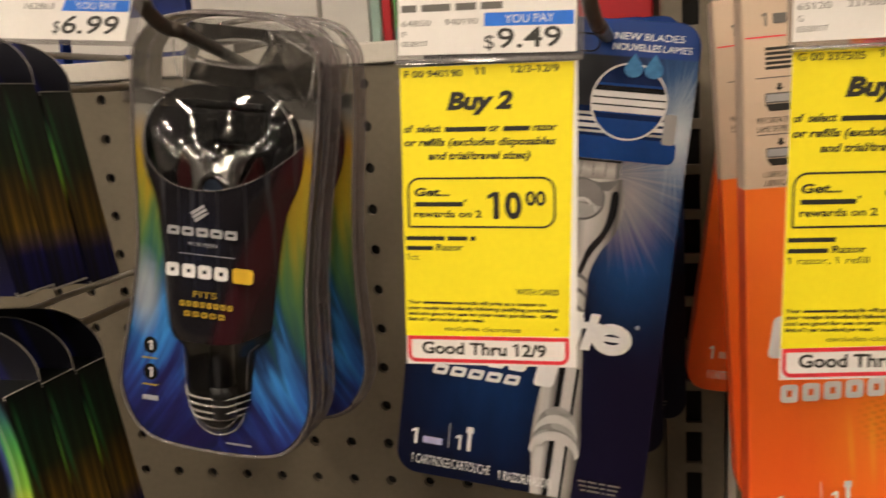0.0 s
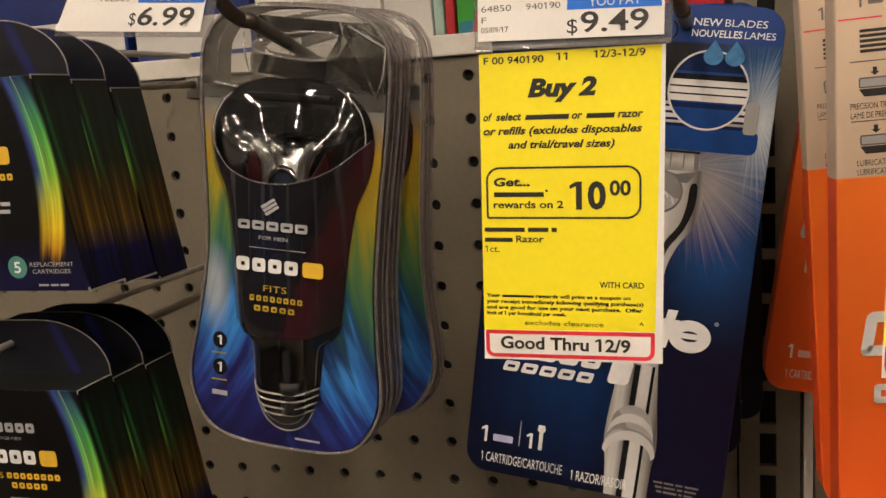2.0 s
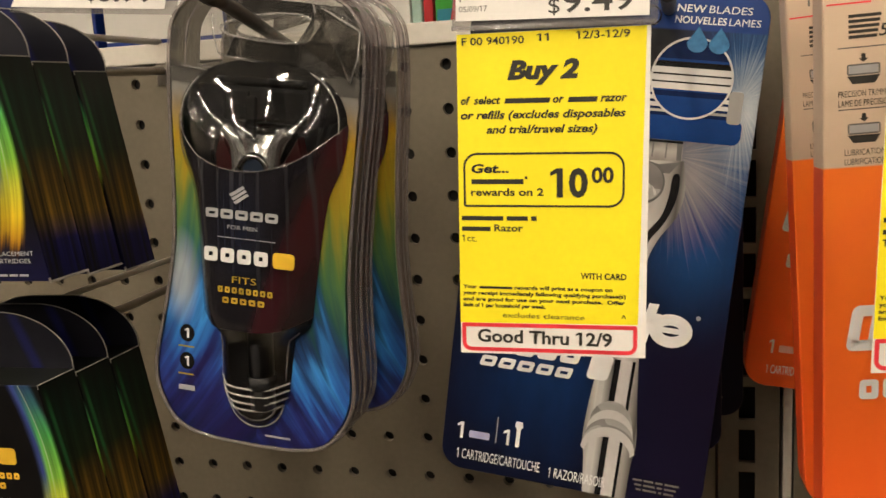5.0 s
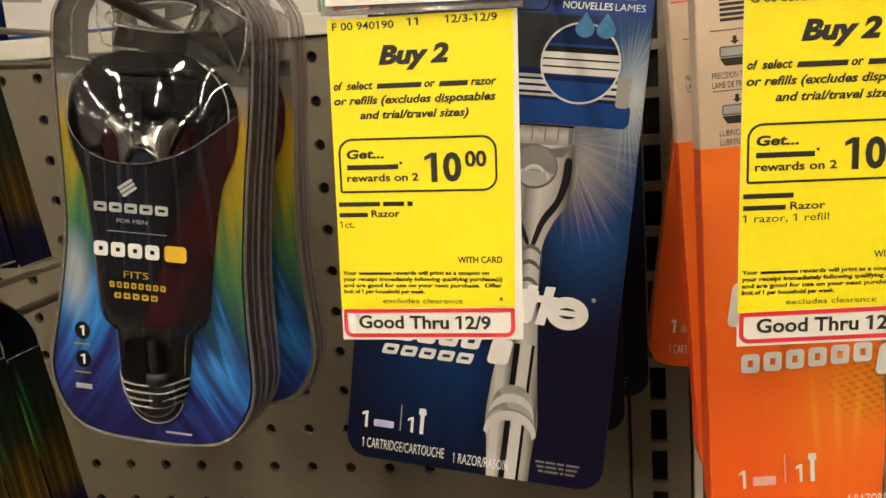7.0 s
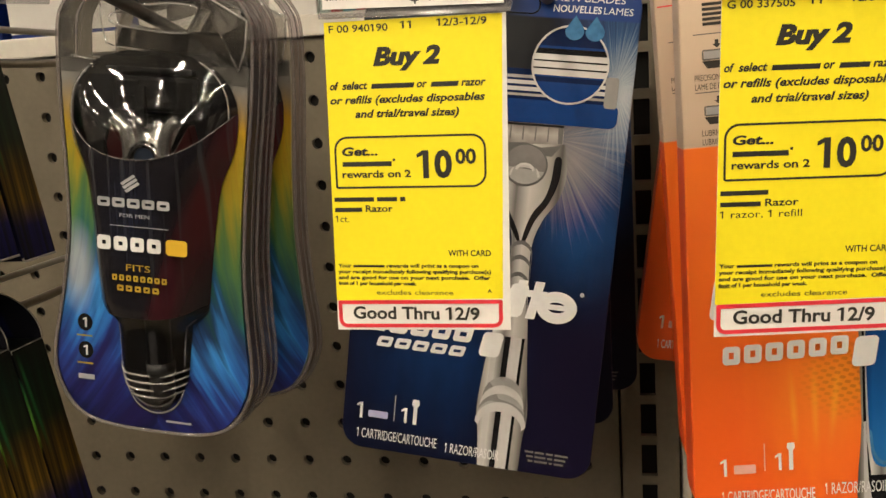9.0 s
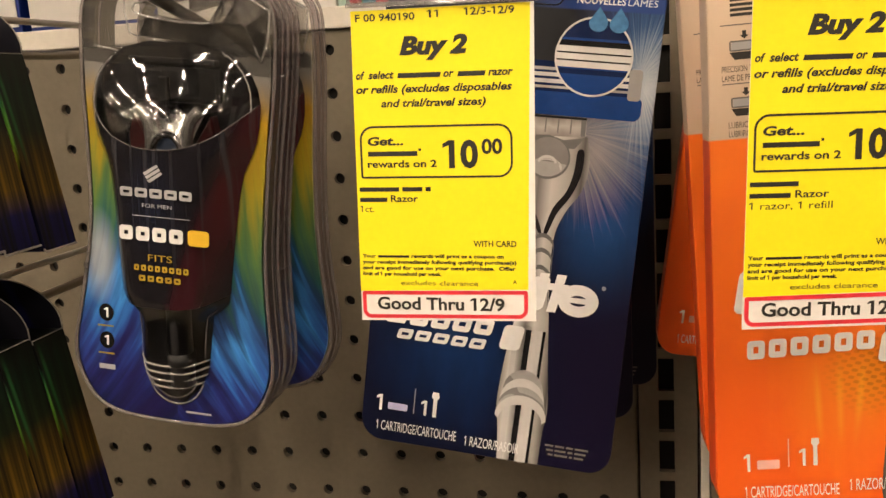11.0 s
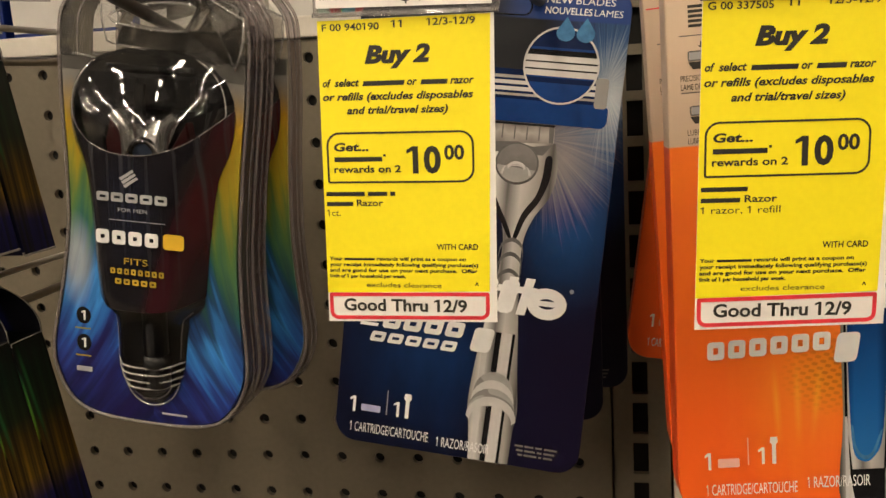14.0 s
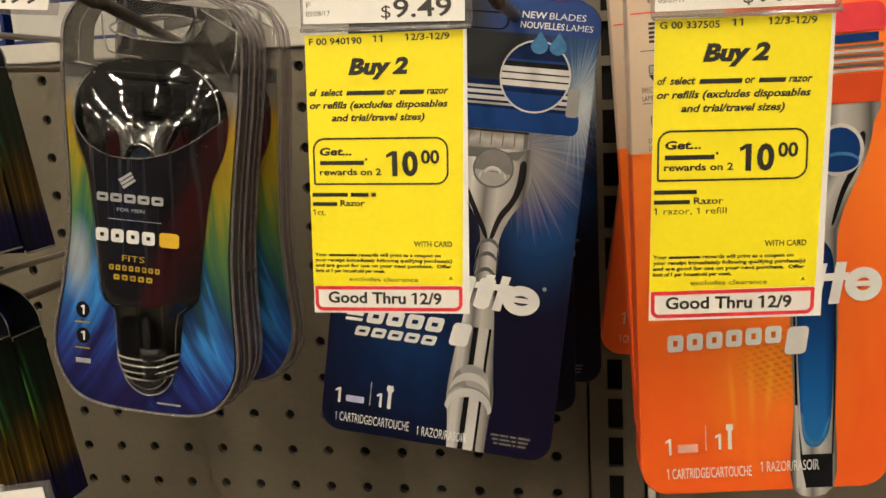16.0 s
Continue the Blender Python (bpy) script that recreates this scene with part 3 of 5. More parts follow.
def upright():
    """Slotted steel upright between two bays: two faces with a row of dark slots."""
    bm = bmesh.new()
    zs = [1.256 + (k - 12) * PITCH for k in range(26)]
    x0, x1, y = 0.1995, 0.2325, -0.003
    a, b = 0.2108, 0.2198
    hs = 0.0099
    lows = [zs[0] - PITCH / 2] + [z + PITCH / 2 for z in zs]

    def q(xa, za, xb, zb):
        bm.faces.new([bm.verts.new(p) for p in ((xa, y, za), (xb, y, za), (xb, y, zb), (xa, y, zb))])

    for z, lo, hi in zip(zs, lows, lows[1:]):
        q(x0, lo, a, hi)
        q(b, lo, x1, hi)
        q(a, lo, b, z - hs)
        q(a, z + hs, b, hi)
        loop = [(a, z - hs), (b, z - hs), (b, z + hs), (a, z + hs)]
        for (xa, za), (xb, zb) in zip(loop, loop[1:] + loop[:1]):
            bm.faces.new([bm.verts.new(p) for p in ((xa, y, za), (xb, y, zb), (xb, y + 0.004, zb), (xa, y + 0.004, za))])
    bm.faces.new([bm.verts.new(p) for p in ((x0, y, lows[0]), (x0, y, lows[-1]), (x0, 0.03, lows[-1]), (x0, 0.03, lows[0]))])
    bm.faces.new([bm.verts.new(p) for p in ((x1, y, lows[0]), (x1, 0.03, lows[0]), (x1, 0.03, lows[-1]), (x1, y, lows[-1]))])
    bmesh.ops.remove_doubles(bm, verts=bm.verts, dist=0.00001)
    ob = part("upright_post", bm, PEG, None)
    tagged(ob, "almond steel upright with a row of dark slots", "upright", kind="structure")
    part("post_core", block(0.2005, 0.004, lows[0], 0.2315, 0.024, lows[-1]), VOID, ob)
    part("edge_fold", block(0.2345, -0.0015, 1.0, 0.2395, 0.02, 1.60, 0.0006), RAIL, ob)


upright()
tagged(part("trim_top_rail", block(-1.2, -0.004, 1.4912, 0.1985, 0.03, 1.5035, 0.0012), RAIL, None), "almond steel rail along the top of the pegboard", "rail", kind="structure")
tagged(part("trim_top_rail_next", block(0.2405, -0.004, 1.4912, 1.2, 0.03, 1.5035, 0.0012), RAIL, None), "almond steel rail of the next bay", "rail", kind="structure")
tagged(part("wall_behind", block(-1.2, 0.16, 1.0, 1.2, 0.17, 2.1), WALL, None), "shaded panel behind the upper goods", "wall", kind="structure")
tagged(part("shelf_top", block(-1.2, 0.03, 1.490, 1.2, 0.16, 1.502), RAIL, None), "almond steel shelf behind the rail", "shelf", kind="structure")
# added slab out of view: blocks steep lamp light so the board falls off upwards
tagged(part("shelf_above", block(-1.2, -0.27, 1.76, 1.2, 0.16, 1.79, 0.002), SHELF, None), "added unseen shelf that shades the board from the lamps", "shelf", kind="structure")
tagged(part("floor", block(-5, -6, -0.05, 5, 3, 0.0), FLOOR, None), "speckled vinyl store floor", "floor", kind="structure")
tagged(part("ceiling", block(-5, -6, 3.3, 5, 3, 3.4), CEILING, None), "white tiled store ceiling", "ceiling", kind="structure")
for nm, bx in (("wall_north", (-5, 3, 0, 5, 3.1, 3.3)), ("wall_south", (-5, -6.1, 0, 5, -6, 3.3)), ("wall_west", (-5.1, -6, 0, -5, 3, 3.3)), ("wall_east", (5, -6, 0, 5.1, 3, 3.3))):
    tagged(part(nm, block(*bx), WALL, None), "plain store wall", "wall", kind="structure")
tagged(part("wall_opposite_shelving", block(-4, -2.3, 0, 4, -1.9, 2.1), plain("dark_goods", (0.06, 0.055, 0.05), 0.6, 0, 0.5, 12), None), "dark shelving across the aisle", "shelving", kind="structure")


def ceiling_light(x, y, first=None):
    m = pose(x, y, 3.28)
    if first:
        return copy_thing(first, m)
    ob = thing("ceiling_light", m, "white ceiling fixture with a lit fluorescent tube", "ceiling light", "fluorescent ceiling lights")
    part("housing", block(-0.10, -0.24, -0.02, 0.10, 0.24, 0.02, 0.004), CEILING, ob)
    part("tube", block(-0.030, -0.17, -0.0235, 0.030, 0.17, -0.0205), TUBE, ob, "lit diffuser")
    return ob


LIGHT = ceiling_light(-0.3, -0.8)
for lx in (-4.5, -3.45, -2.4, -1.35, -0.3, 0.75, 1.8):
    for ly in (-0.8, -1.35, -1.9, -2.45, -3.0, -3.55, -4.1, -4.65):
        if (lx, ly) != (-0.3, -0.8):
            ceiling_light(lx, ly, LIGHT)

# ---- things ----

def price_tag(m, code, name_lines, price, label, sag=0.0):
    """A clear label holder with a price label, and a yellow sale flag hanging under it."""
    ob = thing("price_tag", m, label, "price tag", "price tags on the hooks")
    # holder and price label
    turn = pose(0.026, 0.047, 0) @ pose(0, 0, 0, 0, 0, sag) @ pose(-0.026, -0.047, 0)
    part("label_holder", sheet(rounded(-27.2, 45.0, 27.4, 68, 1.5, 3), -0.9, -0.3), HOLDER, ob, "clear plastic label holder").matrix_local = turn
    part("holder_lip", tube([(-27 * MM, 45.6 * MM, 1.2 * MM), (27.2 * MM, 45.2 * MM, 1.2 * MM)], 0.0007, 6), HOLDER, ob).matrix_local = turn
    lab = part("price_label", sheet([(-26.2, 47.6), (25.2, 47.0), (25.6, 67.5), (-25.8, 67.5)], 0.2, 0.6), PAPER, ob, "white printed price label")
    lab.matrix_local = turn
    words("$", -0.9, 48.6, 3.0, 3.8, 0.8, WORN_INK, lab)
    words(price, 2.9, 48.7, 18.3, 5.4, 0.8, WORN_INK, lab, 0.012)
    part("blue_band", flat([(-0.8, 54.9), (24.6, 54.5), (24.7, 58.3), (-0.7, 58.6)], 0.8), BLUE_INK, lab, "blue printed band")
    words("YOU PAY", 5.2, 55.5, 14.0, 2.3, 0.95, WHITE_INK, lab, 0.0, 0.0)
    words(code[1], -25.0, 55.6, 8.6, 1.7, 0.8, GREY_INK, lab)
    words(code[2], -12.2, 55.6, 9.6, 1.7, 0.8, GREY_INK, lab)
    words(code[0][0], -25.0, 52.6, 1.4, 1.6, 0.8, GREY_INK, lab)
    words("05/09/17", -25.2, 49.9, 7.8, 1.5, 0.8, INK, lab)
    bars([(-25, -20.5, 59.6), (-19.0, -10.5, 59.6), (-9.0, -3.0, 59.6), (-1.6, 4.6, 59.6)], 2.0, 0.8, GREY_INK, lab)
    # sale flag
    flag = part("sale_flag", sheet([(-26.6, -45.6), (25.4, -44.9), (25.7, 44.5), (-26.1, 44.1)], -0.2, 0.1), PAPER, ob, "yellow paper sale flag with white foot")
    part("yellow_field", flat([(-26.55, -36.6), (23.3, -35.6), (24.7, 44.4), (-26.05, 44.05)], 0.3), YELLOW, flag, "yellow printed field")
    red = rounded(-26.1, -44.9, 23.2, -36.6, (0.6, 0.6, 2.6, 2.6), 5)
    part("red_frame", ring_strip([(u, v + (u + 26) * 0.014) for u, v in red], 1.15, 0.45), RED, flag, "red printed frame")
    k = 0.5
    words(code[0], -24.7, 41.1, 17.2, 1.95, k, INK, flag, 0.016)
    words("11", -4.0, 41.5, 3.2, 1.95, k, INK, flag, 0.016)
    words("12/3-12/9", 6.4, 41.7, 14.0, 1.95, k, INK, flag, 0.016)
    words("Buy 2", -12.2, 31.8, 19.4, 4.6, k, INK, flag, 0.052, 0.24)
    line_of(["of", "select", 8, "or", 5, "razor"], -25.2, 25.2, 45.0, 2.1, k, INK, flag, 0.030, 0.25)
    line_of(["or refills (excludes disposables"], -25.3, 21.2, 44.8, 2.1, k, INK, flag, 0.030, 0.25)
    line_of(["and trial/travel sizes)"], -18.1, 17.2, 30.2, 2.1, k, INK, flag, 0.030, 0.25)
    frame_pts = rounded(-24.9, -3.2, 19.4, 11.9, (4.0, 4.0, 0.8, 4.0), 6)
    part("printed_frame", ring_strip(frame_pts, 0.6, k), INK, flag)
    words("Get...", -22.6, 6.4, 10.6, 2.3, k, INK, flag, 0.036, 0.12)
    line_of([10], -22.6, 3.2, 14.6, 2.1, k, INK, flag)
    bars([(-7.6, -6.9, 4.6)], 0.7, k, INK, flag)
    words("rewards on 2", -22.8, 0.0, 20.4, 2.0, k, INK, flag, 0.024)
    words("10", -0.6, -0.1, 10.2, 7.3, k, INK, flag, 0.036)
    words("00", 10.6, 3.6, 5.9, 4.0, k, INK, flag, 0.030)
    row = -7.0
    for pieces, wide, heavy in name_lines:
        line_of(pieces, -25.6, row, wide, 1.9, k, INK, flag, heavy)
        row -= 3.0
    words("WITH CARD", 7.7, -23.1, 12.4, 1.7, k, INK, flag, 0.016)
    fine = ((["Your", 10, "rewards will print as a coupon on"], 42.0), (["your receipt immediately following qualifying purchase(s)"], 45.6),
            (["and are good for use on your next purchase.  Offer"], 45.4), (["limit of 1 per household per week."], 23.6))
    for i, (pieces, wide) in enumerate(fine):
        line_of(pieces, -25.6, -26.5 - 1.78 * i, wide, 1.05, k, INK, flag, 0.034)
    words("excludes clearance", -14.2, -34.7, 23.0, 1.4, k, INK, flag)
    words("^", 18.9, -34.6, 1.2, 1.7, k, INK, flag, 0.01)
    words("Good Thru 12/9", -21.6, -42.0, 38.0, 3.6, k, INK, flag, 0.026)
    return ob


price_tag(face_pose(0.1450, -0.2607, 1.4338, 1.7, 0.6, 1.2), ("F 00 940190", "64850", "940190"),
          [([8, 4, 1], 21.2, 0.020), ([5, "Razor"], 17.4, 0.020), (["1ct."], 4.2, 0.0)], "9.49",
          "yellow sale flag under a white $9.49 price label")
price_tag(face_pose(0.2525, -0.2610, 1.4318, 1.6, 9.5, 0.8), ("G 00 337505", "65120", "337505"),
          [([8], 12.6, 0.020), ([6, "Razor"], 20.6, 0.020), (["1 razor, 1 refill"], 21.6, 0.0)], "9.99",
          "yellow sale flag under a white $9.99 price label", 1.8)


def small_tag(m, price, label, skew=0.0):
    """A clear holder with only a white price label, its paper pulled askew; without a price, only the blank head of one."""
    ob = thing("price_tag", m, label, "price tag", "price tags on the hooks")
    part("label_holder", sheet([(-27, -1.6), (28.6, -1.6), (28.6 + skew * 0.5, 23), (-27 + skew, 23)], -0.9, -0.3), HOLDER, ob, "clear plastic label holder")
    lab = part("price_label", sheet([(-26, 0), (25.6, 0), (25.6 + skew * 0.45, 21), (-26 + skew, 21)], 0.2, 0.6), PAPER, ob, "white printed price label")
    if price:
        words("$", 0.6, 2.0, 3.0, 3.8, 0.8, WORN_INK, lab, 0.0, skew * 0.025)
        words(price, 4.0, 2.0, 20.0, 5.4, 0.8, WORN_INK, lab, 0.014, skew * 0.025)
        part("blue_band", flat([(4.4, 8.8), (27.4, 8.8), (28.0, 12.2), (6.0, 12.2)], 0.8), BLUE_INK, lab, "blue printed band")
        words("YOU PAY", 9.4, 9.4, 14.0, 2.2, 0.95, WHITE_INK, lab)
        words("162863", -8.6, 9.2, 10.6, 1.9, 0.8, GREY_INK, lab, 0.0, skew * 0.025)
    return ob


small_tag(face_pose(0.0070, -0.262, 1.4945, 5.0, 2.0), "6.99", "white $6.99 price label in a clear holder on a hook", 11.0)
small_tag(face_pose(-0.0165, -0.262, 1.2984, -8.0, 2.0), "", "white price label of a lower hook, its corner showing")


# ---- wire hooks ----
def wire_hook(x, z, material, label, long=0.235, tip=0.012, upper=0.0, tag_x=None, drop=0.0, stem=0.0, sway=0.0):
    """A peg hook: a back plate in two holes, a straight arm with a turned-up end, and an upper label arm where it has one."""
    ob = thing("wire_hook", pose(x, 0, z), label, "hook", "wire hooks on the pegboard")
    part("back_plate", block(-0.0045, -0.0022, -0.009, 0.0045, -0.0006, 0.006, 0.0006), STEEL, ob)
    arm = [(0, -0.002, 0), (sway * 0.26, -0.06, -0.001 + drop * 0.15), (sway * 0.60, -0.14, drop * 0.45), (sway, -long + 0.02, drop)]
    for k in range(1, 6):
        a = radians(15 * k)
        arm.append((sway - 0.001 * k * 0.6, -long + 0.02 - 0.018 * math.sin(a), drop + tip * (1 - math.cos(a)) * 1.35))
    part("arm", tube(spline(arm, 4, False), 0.0026, 10), material, ob)
    end = arm[-1]
    bm = bmesh.new()
    bmesh.ops.create_uvsphere(bm, u_segments=12, v_segments=8, radius=0.0031, matrix=Matrix.Translation(end))
    smooth(part("end_knob", bm, material, ob))
    if upper:
        tx = 0.0 if tag_x is None else tag_x - x
        up = [(0.0, -0.002, upper), (0.0, -0.12, upper), (tx, -long - 0.012, upper), (tx, -long - 0.022, upper - 0.001)]
        part("label_arm", tube(spline(up, 5, False), 0.0019, 8), WHITE_WIRE, ob, "pale label arm")
    if stem:
        part("label_stem", tube([(0, -long + 0.02, drop), (0, -long - 0.021, drop + 0.002), (0, -long - 0.0255, stem)], 0.0016, 8), WHITE_WIRE, ob, "pale upright label stem")
    for o in ob.children:
        smooth(o)
    return ob


wire_hook(-0.013, 1.06, STEEL, "steel hook with an upright label stem", 0.235, 0.0, 0.0, None, 0.0, 0.262)
wire_hook(-0.0254, 1.4865, DARK_STEEL, "dark bronze wire hook with a turned-up end", 0.252, 0.008, 0.0, None, 0.0100, 0.0, 0.0614)
wire_hook(0.176, 1.4895, DARK_STEEL, "dark wire hook holding blue razor cards", 0.225, 0.010)
wire_hook(0.268, 1.4895, DARK_STEEL, "dark wire hook holding orange razor boxes", 0.225, 0.010)
wire_hook(-0.131, 1.4868, STEEL, "steel hook with a pale label arm holding black cartons", 0.245, 0.012, 0.0175, -0.12)
wire_hook(-0.138, 1.3500, STEEL, "steel hook with a pale label arm holding lower black cartons", 0.245, 0.012, 0.0175, -0.12)


# ---- clear razor packs ----
HALF = [(0, 97), (18, 96.3), (31, 92.5), (37.5, 86), (40.5, 77), (40.6, 52), (38.8, 20), (38.4, -8), (41.0, -34), (44.4, -57), (43, -70), (35.5, -82.5), (23, -87.8), (0, -89)]
PACK = spline(HALF + [(-u, v) for u, v in HALF[-2:0:-1]], 4)[::-1]
PACK = [(u - 3.0 - 2.4 * min(max(-v / 55, 0.0), 1.0), v) for u, v in PACK]
SECTION = ((69, 11, 5, 0.3), (66.5, 20.5, 13, 2.4), (62.5, 27.5, 18, 5.6), (57, 32.5, 21.5, 9.0), (51, 35, 23.5, 12.0), (44, 35.5, 24.6, 14.8), (36, 34.8, 24.4, 16.5), (29, 33.0, 23.6, 17.2), (20, 29.2, 22.6, 17.0),
           (8, 27.2, 22, 16.2), (-10, 25.4, 21, 15), (-26, 24.2, 19.5, 13.8), (-34, 23.2, 18, 12.6), (-37, 20.5, 15.5, 11.6), (-40, 16.6, 12.6, 10.5), (-62, 14.8, 11.4, 9), (-71, 11.5, 8, 6.5), (-79, 4, 2, 0.4))
ACROSS = ((-1.0, 0.0), (-0.90, 0.35), (-0.80, 0.68), (-0.68, 0.90), (-0.5, 0.985), (-0.25, 1.0), (0.0, 1.0), (0.25, 1.0), (0.5, 0.985), (0.68, 0.90), (0.80, 0.68), (0.90, 0.35), (1.0, 0.0))


def section_at(v):
    """Half width at the foot and at the face, and height, eased from section to section."""
    v = min(max(v, SECTION[-1][0]), SECTION[0][0])
    n = len(SECTION)
    k = next(i for i in range(n - 1) if SECTION[i + 1][0] <= v <= SECTION[i][0])
    a, b = SECTION[k], SECTION[k + 1]
    before, after = SECTION[max(k - 1, 0)], SECTION[min(k + 2, n - 1)]
    span = b[0] - a[0]
    t = (v - a[0]) / span
    out = []
    for c in (1, 2, 3):
        ta = (b[c] - before[c]) / (b[0] - before[0]) * span
        tb = (after[c] - a[c]) / (after[0] - a[0]) * span
        out.append((2 * t ** 3 - 3 * t * t + 1) * a[c] + (t ** 3 - 2 * t * t + t) * ta + (3 * t * t - 2 * t ** 3) * b[c] + (t ** 3 - t * t) * tb)
    return out


def dome_at(s, v):
    """A point of the moulded dome: s from -1 to 1 across, v up (mm)."""
    base, front, high = section_at(v)
    i = min(int((s + 1) * 6), 11)
    t = (s + 1) * 6 - i
    (a, ha), (b, hb) = ACROSS[i], ACROSS[i + 1]
    x, h = a + (b - a) * t, ha + (hb - ha) * t
    edge = abs(x)
    crown = min(max((v - 26) / 14, 0.0), 1.0)
    h = h + (math.sqrt(max(0.0, 1 - edge ** 2.5)) * 1.06 - h) * crown * min(1.0, (1 - edge) * 6)
    u = x * (front + (base - front) * max(0.0, (edge - 0.5) / 0.5))
    return Vector(((u - 3.0) * MM, v * MM, (h * high + 0.3) * MM))


def dome_patch(v_low, v_high, lift, columns=25, rows=26):
    """A piece of the dome between two edges that may curve across, lifted off it a little."""
    bm = bmesh.new()
    grid = []
    for i in range(columns):
        s = -1 + 2 * i / (columns - 1)
        lo, hi = v_low(s), v_high(s)
        col = []
        for j in range(rows):
            p = dome_at(s, lo + (hi - lo) * j / (rows - 1))
            out = Vector((p.x * 0.6, 0, 0.012)).normalized()
            col.append(bm.verts.new(p + out * lift * MM))
        grid.append(col)
    for a, b in zip(grid, grid[1:]):
        for j in range(rows - 1):
            bm.faces.new((a[j], b[j], b[j + 1], a[j + 1]))
    return bm


def razor_pack(m):
    """A hanging clear blister pack: flame-printed card, moulded dome over a razor, black printed band."""
    ob = thing("razor_pack", m, "clear plastic razor blister pack with flame-printed card and black band", "razor pack", "clear razor packs on one hook")
    # printed card from the foot up to the clear header
    inner = [((u + 3) * 0.965 - 3, v * 0.985 - 0.4) for u, v in PACK]
    card = [(u, min(v, 64.5)) for u, v in inner]
    clean = [p for i, p in enumerate(card) if p != card[i - 1] and not (p[1] > 64 and card[i - 1][1] > 64 and card[(i + 1) % len(card)][1] > 64)]
    part("card", sheet(clean, -0.8, -0.2), FLAME_PRINT, ob, "card printed with yellow, green and blue flames")
    # clear shell: side wall, front and back beads, header face with its raised hanger frame
    bm = bmesh.new()
    n = len(PACK)
    rings = [[bm.verts.new((u * MM, v * MM, w * MM)) for u, v in PACK] for w in (-12.0, -1.0)]
    for i in range(n):
        bm.faces.new((rings[0][i], rings[0][(i + 1) % n], rings[1][(i + 1) % n], rings[1][i]))
    smooth(part("shell_wall", bm, WALL_CLEAR, ob, "clear moulded side wall"))
    for w, r in ((-0.6, 0.8), (-6.5, 0.35), (-12.2, 0.7)):
        grow = 1.0 if w > -4 else 1.015
        smooth(part("shell_bead", tube([((u + 3) * grow * MM - 3 * MM, v * grow * MM, w * MM) for u, v in PACK], r * MM, 6, True), RIM, ob, "milky clear bead round the shell"))
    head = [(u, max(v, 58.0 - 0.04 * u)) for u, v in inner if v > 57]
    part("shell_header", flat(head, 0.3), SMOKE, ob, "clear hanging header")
    # moulded hanger: a sunk pocket over the slot, a shelf under it and a faceted shoulder, reflected dark put into
    # their tint
    part("hanger_pocket", sheet([(-18, 93.2), (17.7, 91.4), (17.0, 86.4), (1.1, 87.2), (-18.5, 82.8)][::-1], -6.0, 0.5, chamfer=0.8), HANGER, ob, "clear moulded pocket over the hanging slot, tinted for dark reflections")
    part("hanger_shelf", sheet([(-15.3, 78.0), (12.6, 76.5), (11.6, 68.0), (-18.4, 70.6)][::-1], -6.0, 1.4, chamfer=1.2), HANGER, ob, "clear moulded shelf under the slot, tinted for dark reflections")
    bm = bmesh.new()
    ridge = [bm.verts.new((u * MM, v * MM, w * MM)) for u, v, w in ((20.8, 90.1, 0.6), (36.4, 82.2, 0.6), (33.3, 63.1, 0.6), (12.6, 76.5, 0.6), (19.0, 87.0, 5.0), (27.0, 76.0, 4.2))]
    for loop in ((0, 4, 5, 1), (1, 5, 2), (2, 5, 3), (3, 5, 4), (0, 3, 4)):
        bm.faces.new([ridge[k] for k in loop])
    part("hanger_shoulder", bm, HANGER, ob, "faceted clear shoulder beside the slot")
    hang = [(-18.5, 82.6), (1.1, 87.0), (16.6, 85.8), (12.6, 76.7), (-15.3, 78.2)]
    smooth(part("hanger_slot", tube([(u * MM, v * MM, 1.6 * MM) for u, v in spline(hang, 5)], 0.0005, 6, True), CREASE, ob))
    for pts, r in (([(17.7, 91.4), (19.0, 87.0), (12.6, 76.7)], 0.6), ([(19.0, 87.0), (24.5, 79.5), (29.5, 71.0), (33.3, 63.1)], 0.35), ([(20.8, 90.1), (36.6, 82.2), (36.0, 72.0), (33.3, 63.1)], 0.5),
                   ([(-23.4, 86.0), (-23.1, 79.0), (-21.0, 71.5), (-18.4, 70.5)], 0.4), ([(-36.5, 66.0), (-26, 64.5)], 0.5), ([(-18.4, 70.5), (-4, 68.6)], 0.3)):
        smooth(part("header_crease", tube([(u * MM, v * MM, 2.0 * MM) for u, v in pts], r * MM, 5), CREASE, ob))
    # dark well and the razor in it
    base = [(b - 3.0, v) for v, b, f, h in SECTION] + [(-b - 3.0, v) for v, b, f, h in SECTION[::-1]]
    part("well", flat(base[::-1], 0.25), RAZOR_BLACK, ob, "dark well behind the razor")
    razor_in_pack(ob)
    smooth(part("dome", dome_patch(lambda s: -78.9, lambda s: 68.9, 0.0, 37, 50), DOME, ob, "clear moulded dome with sharp reflections"))
    band = part("printed_band", dome_patch(lambda s: -35.5 + 6.0 * max(0, s) ** 2, lambda s: 28.6 + 19.0 * abs(s) ** 2.2, 0.35, 33, 26), BAND, ob, "glossy black printed band")
    smooth(band)
    brim = [dome_at(-0.98 + 1.96 * i / 32, 28.6 + 19.0 * abs(-0.98 + 1.96 * i / 32) ** 2.2) + Vector((0, 0, 0.0005)) for i in range(33)]
    smooth(part("band_edge", tube(brim, 0.00022, 5), RIM, ob, "thin bright edge of the band"))
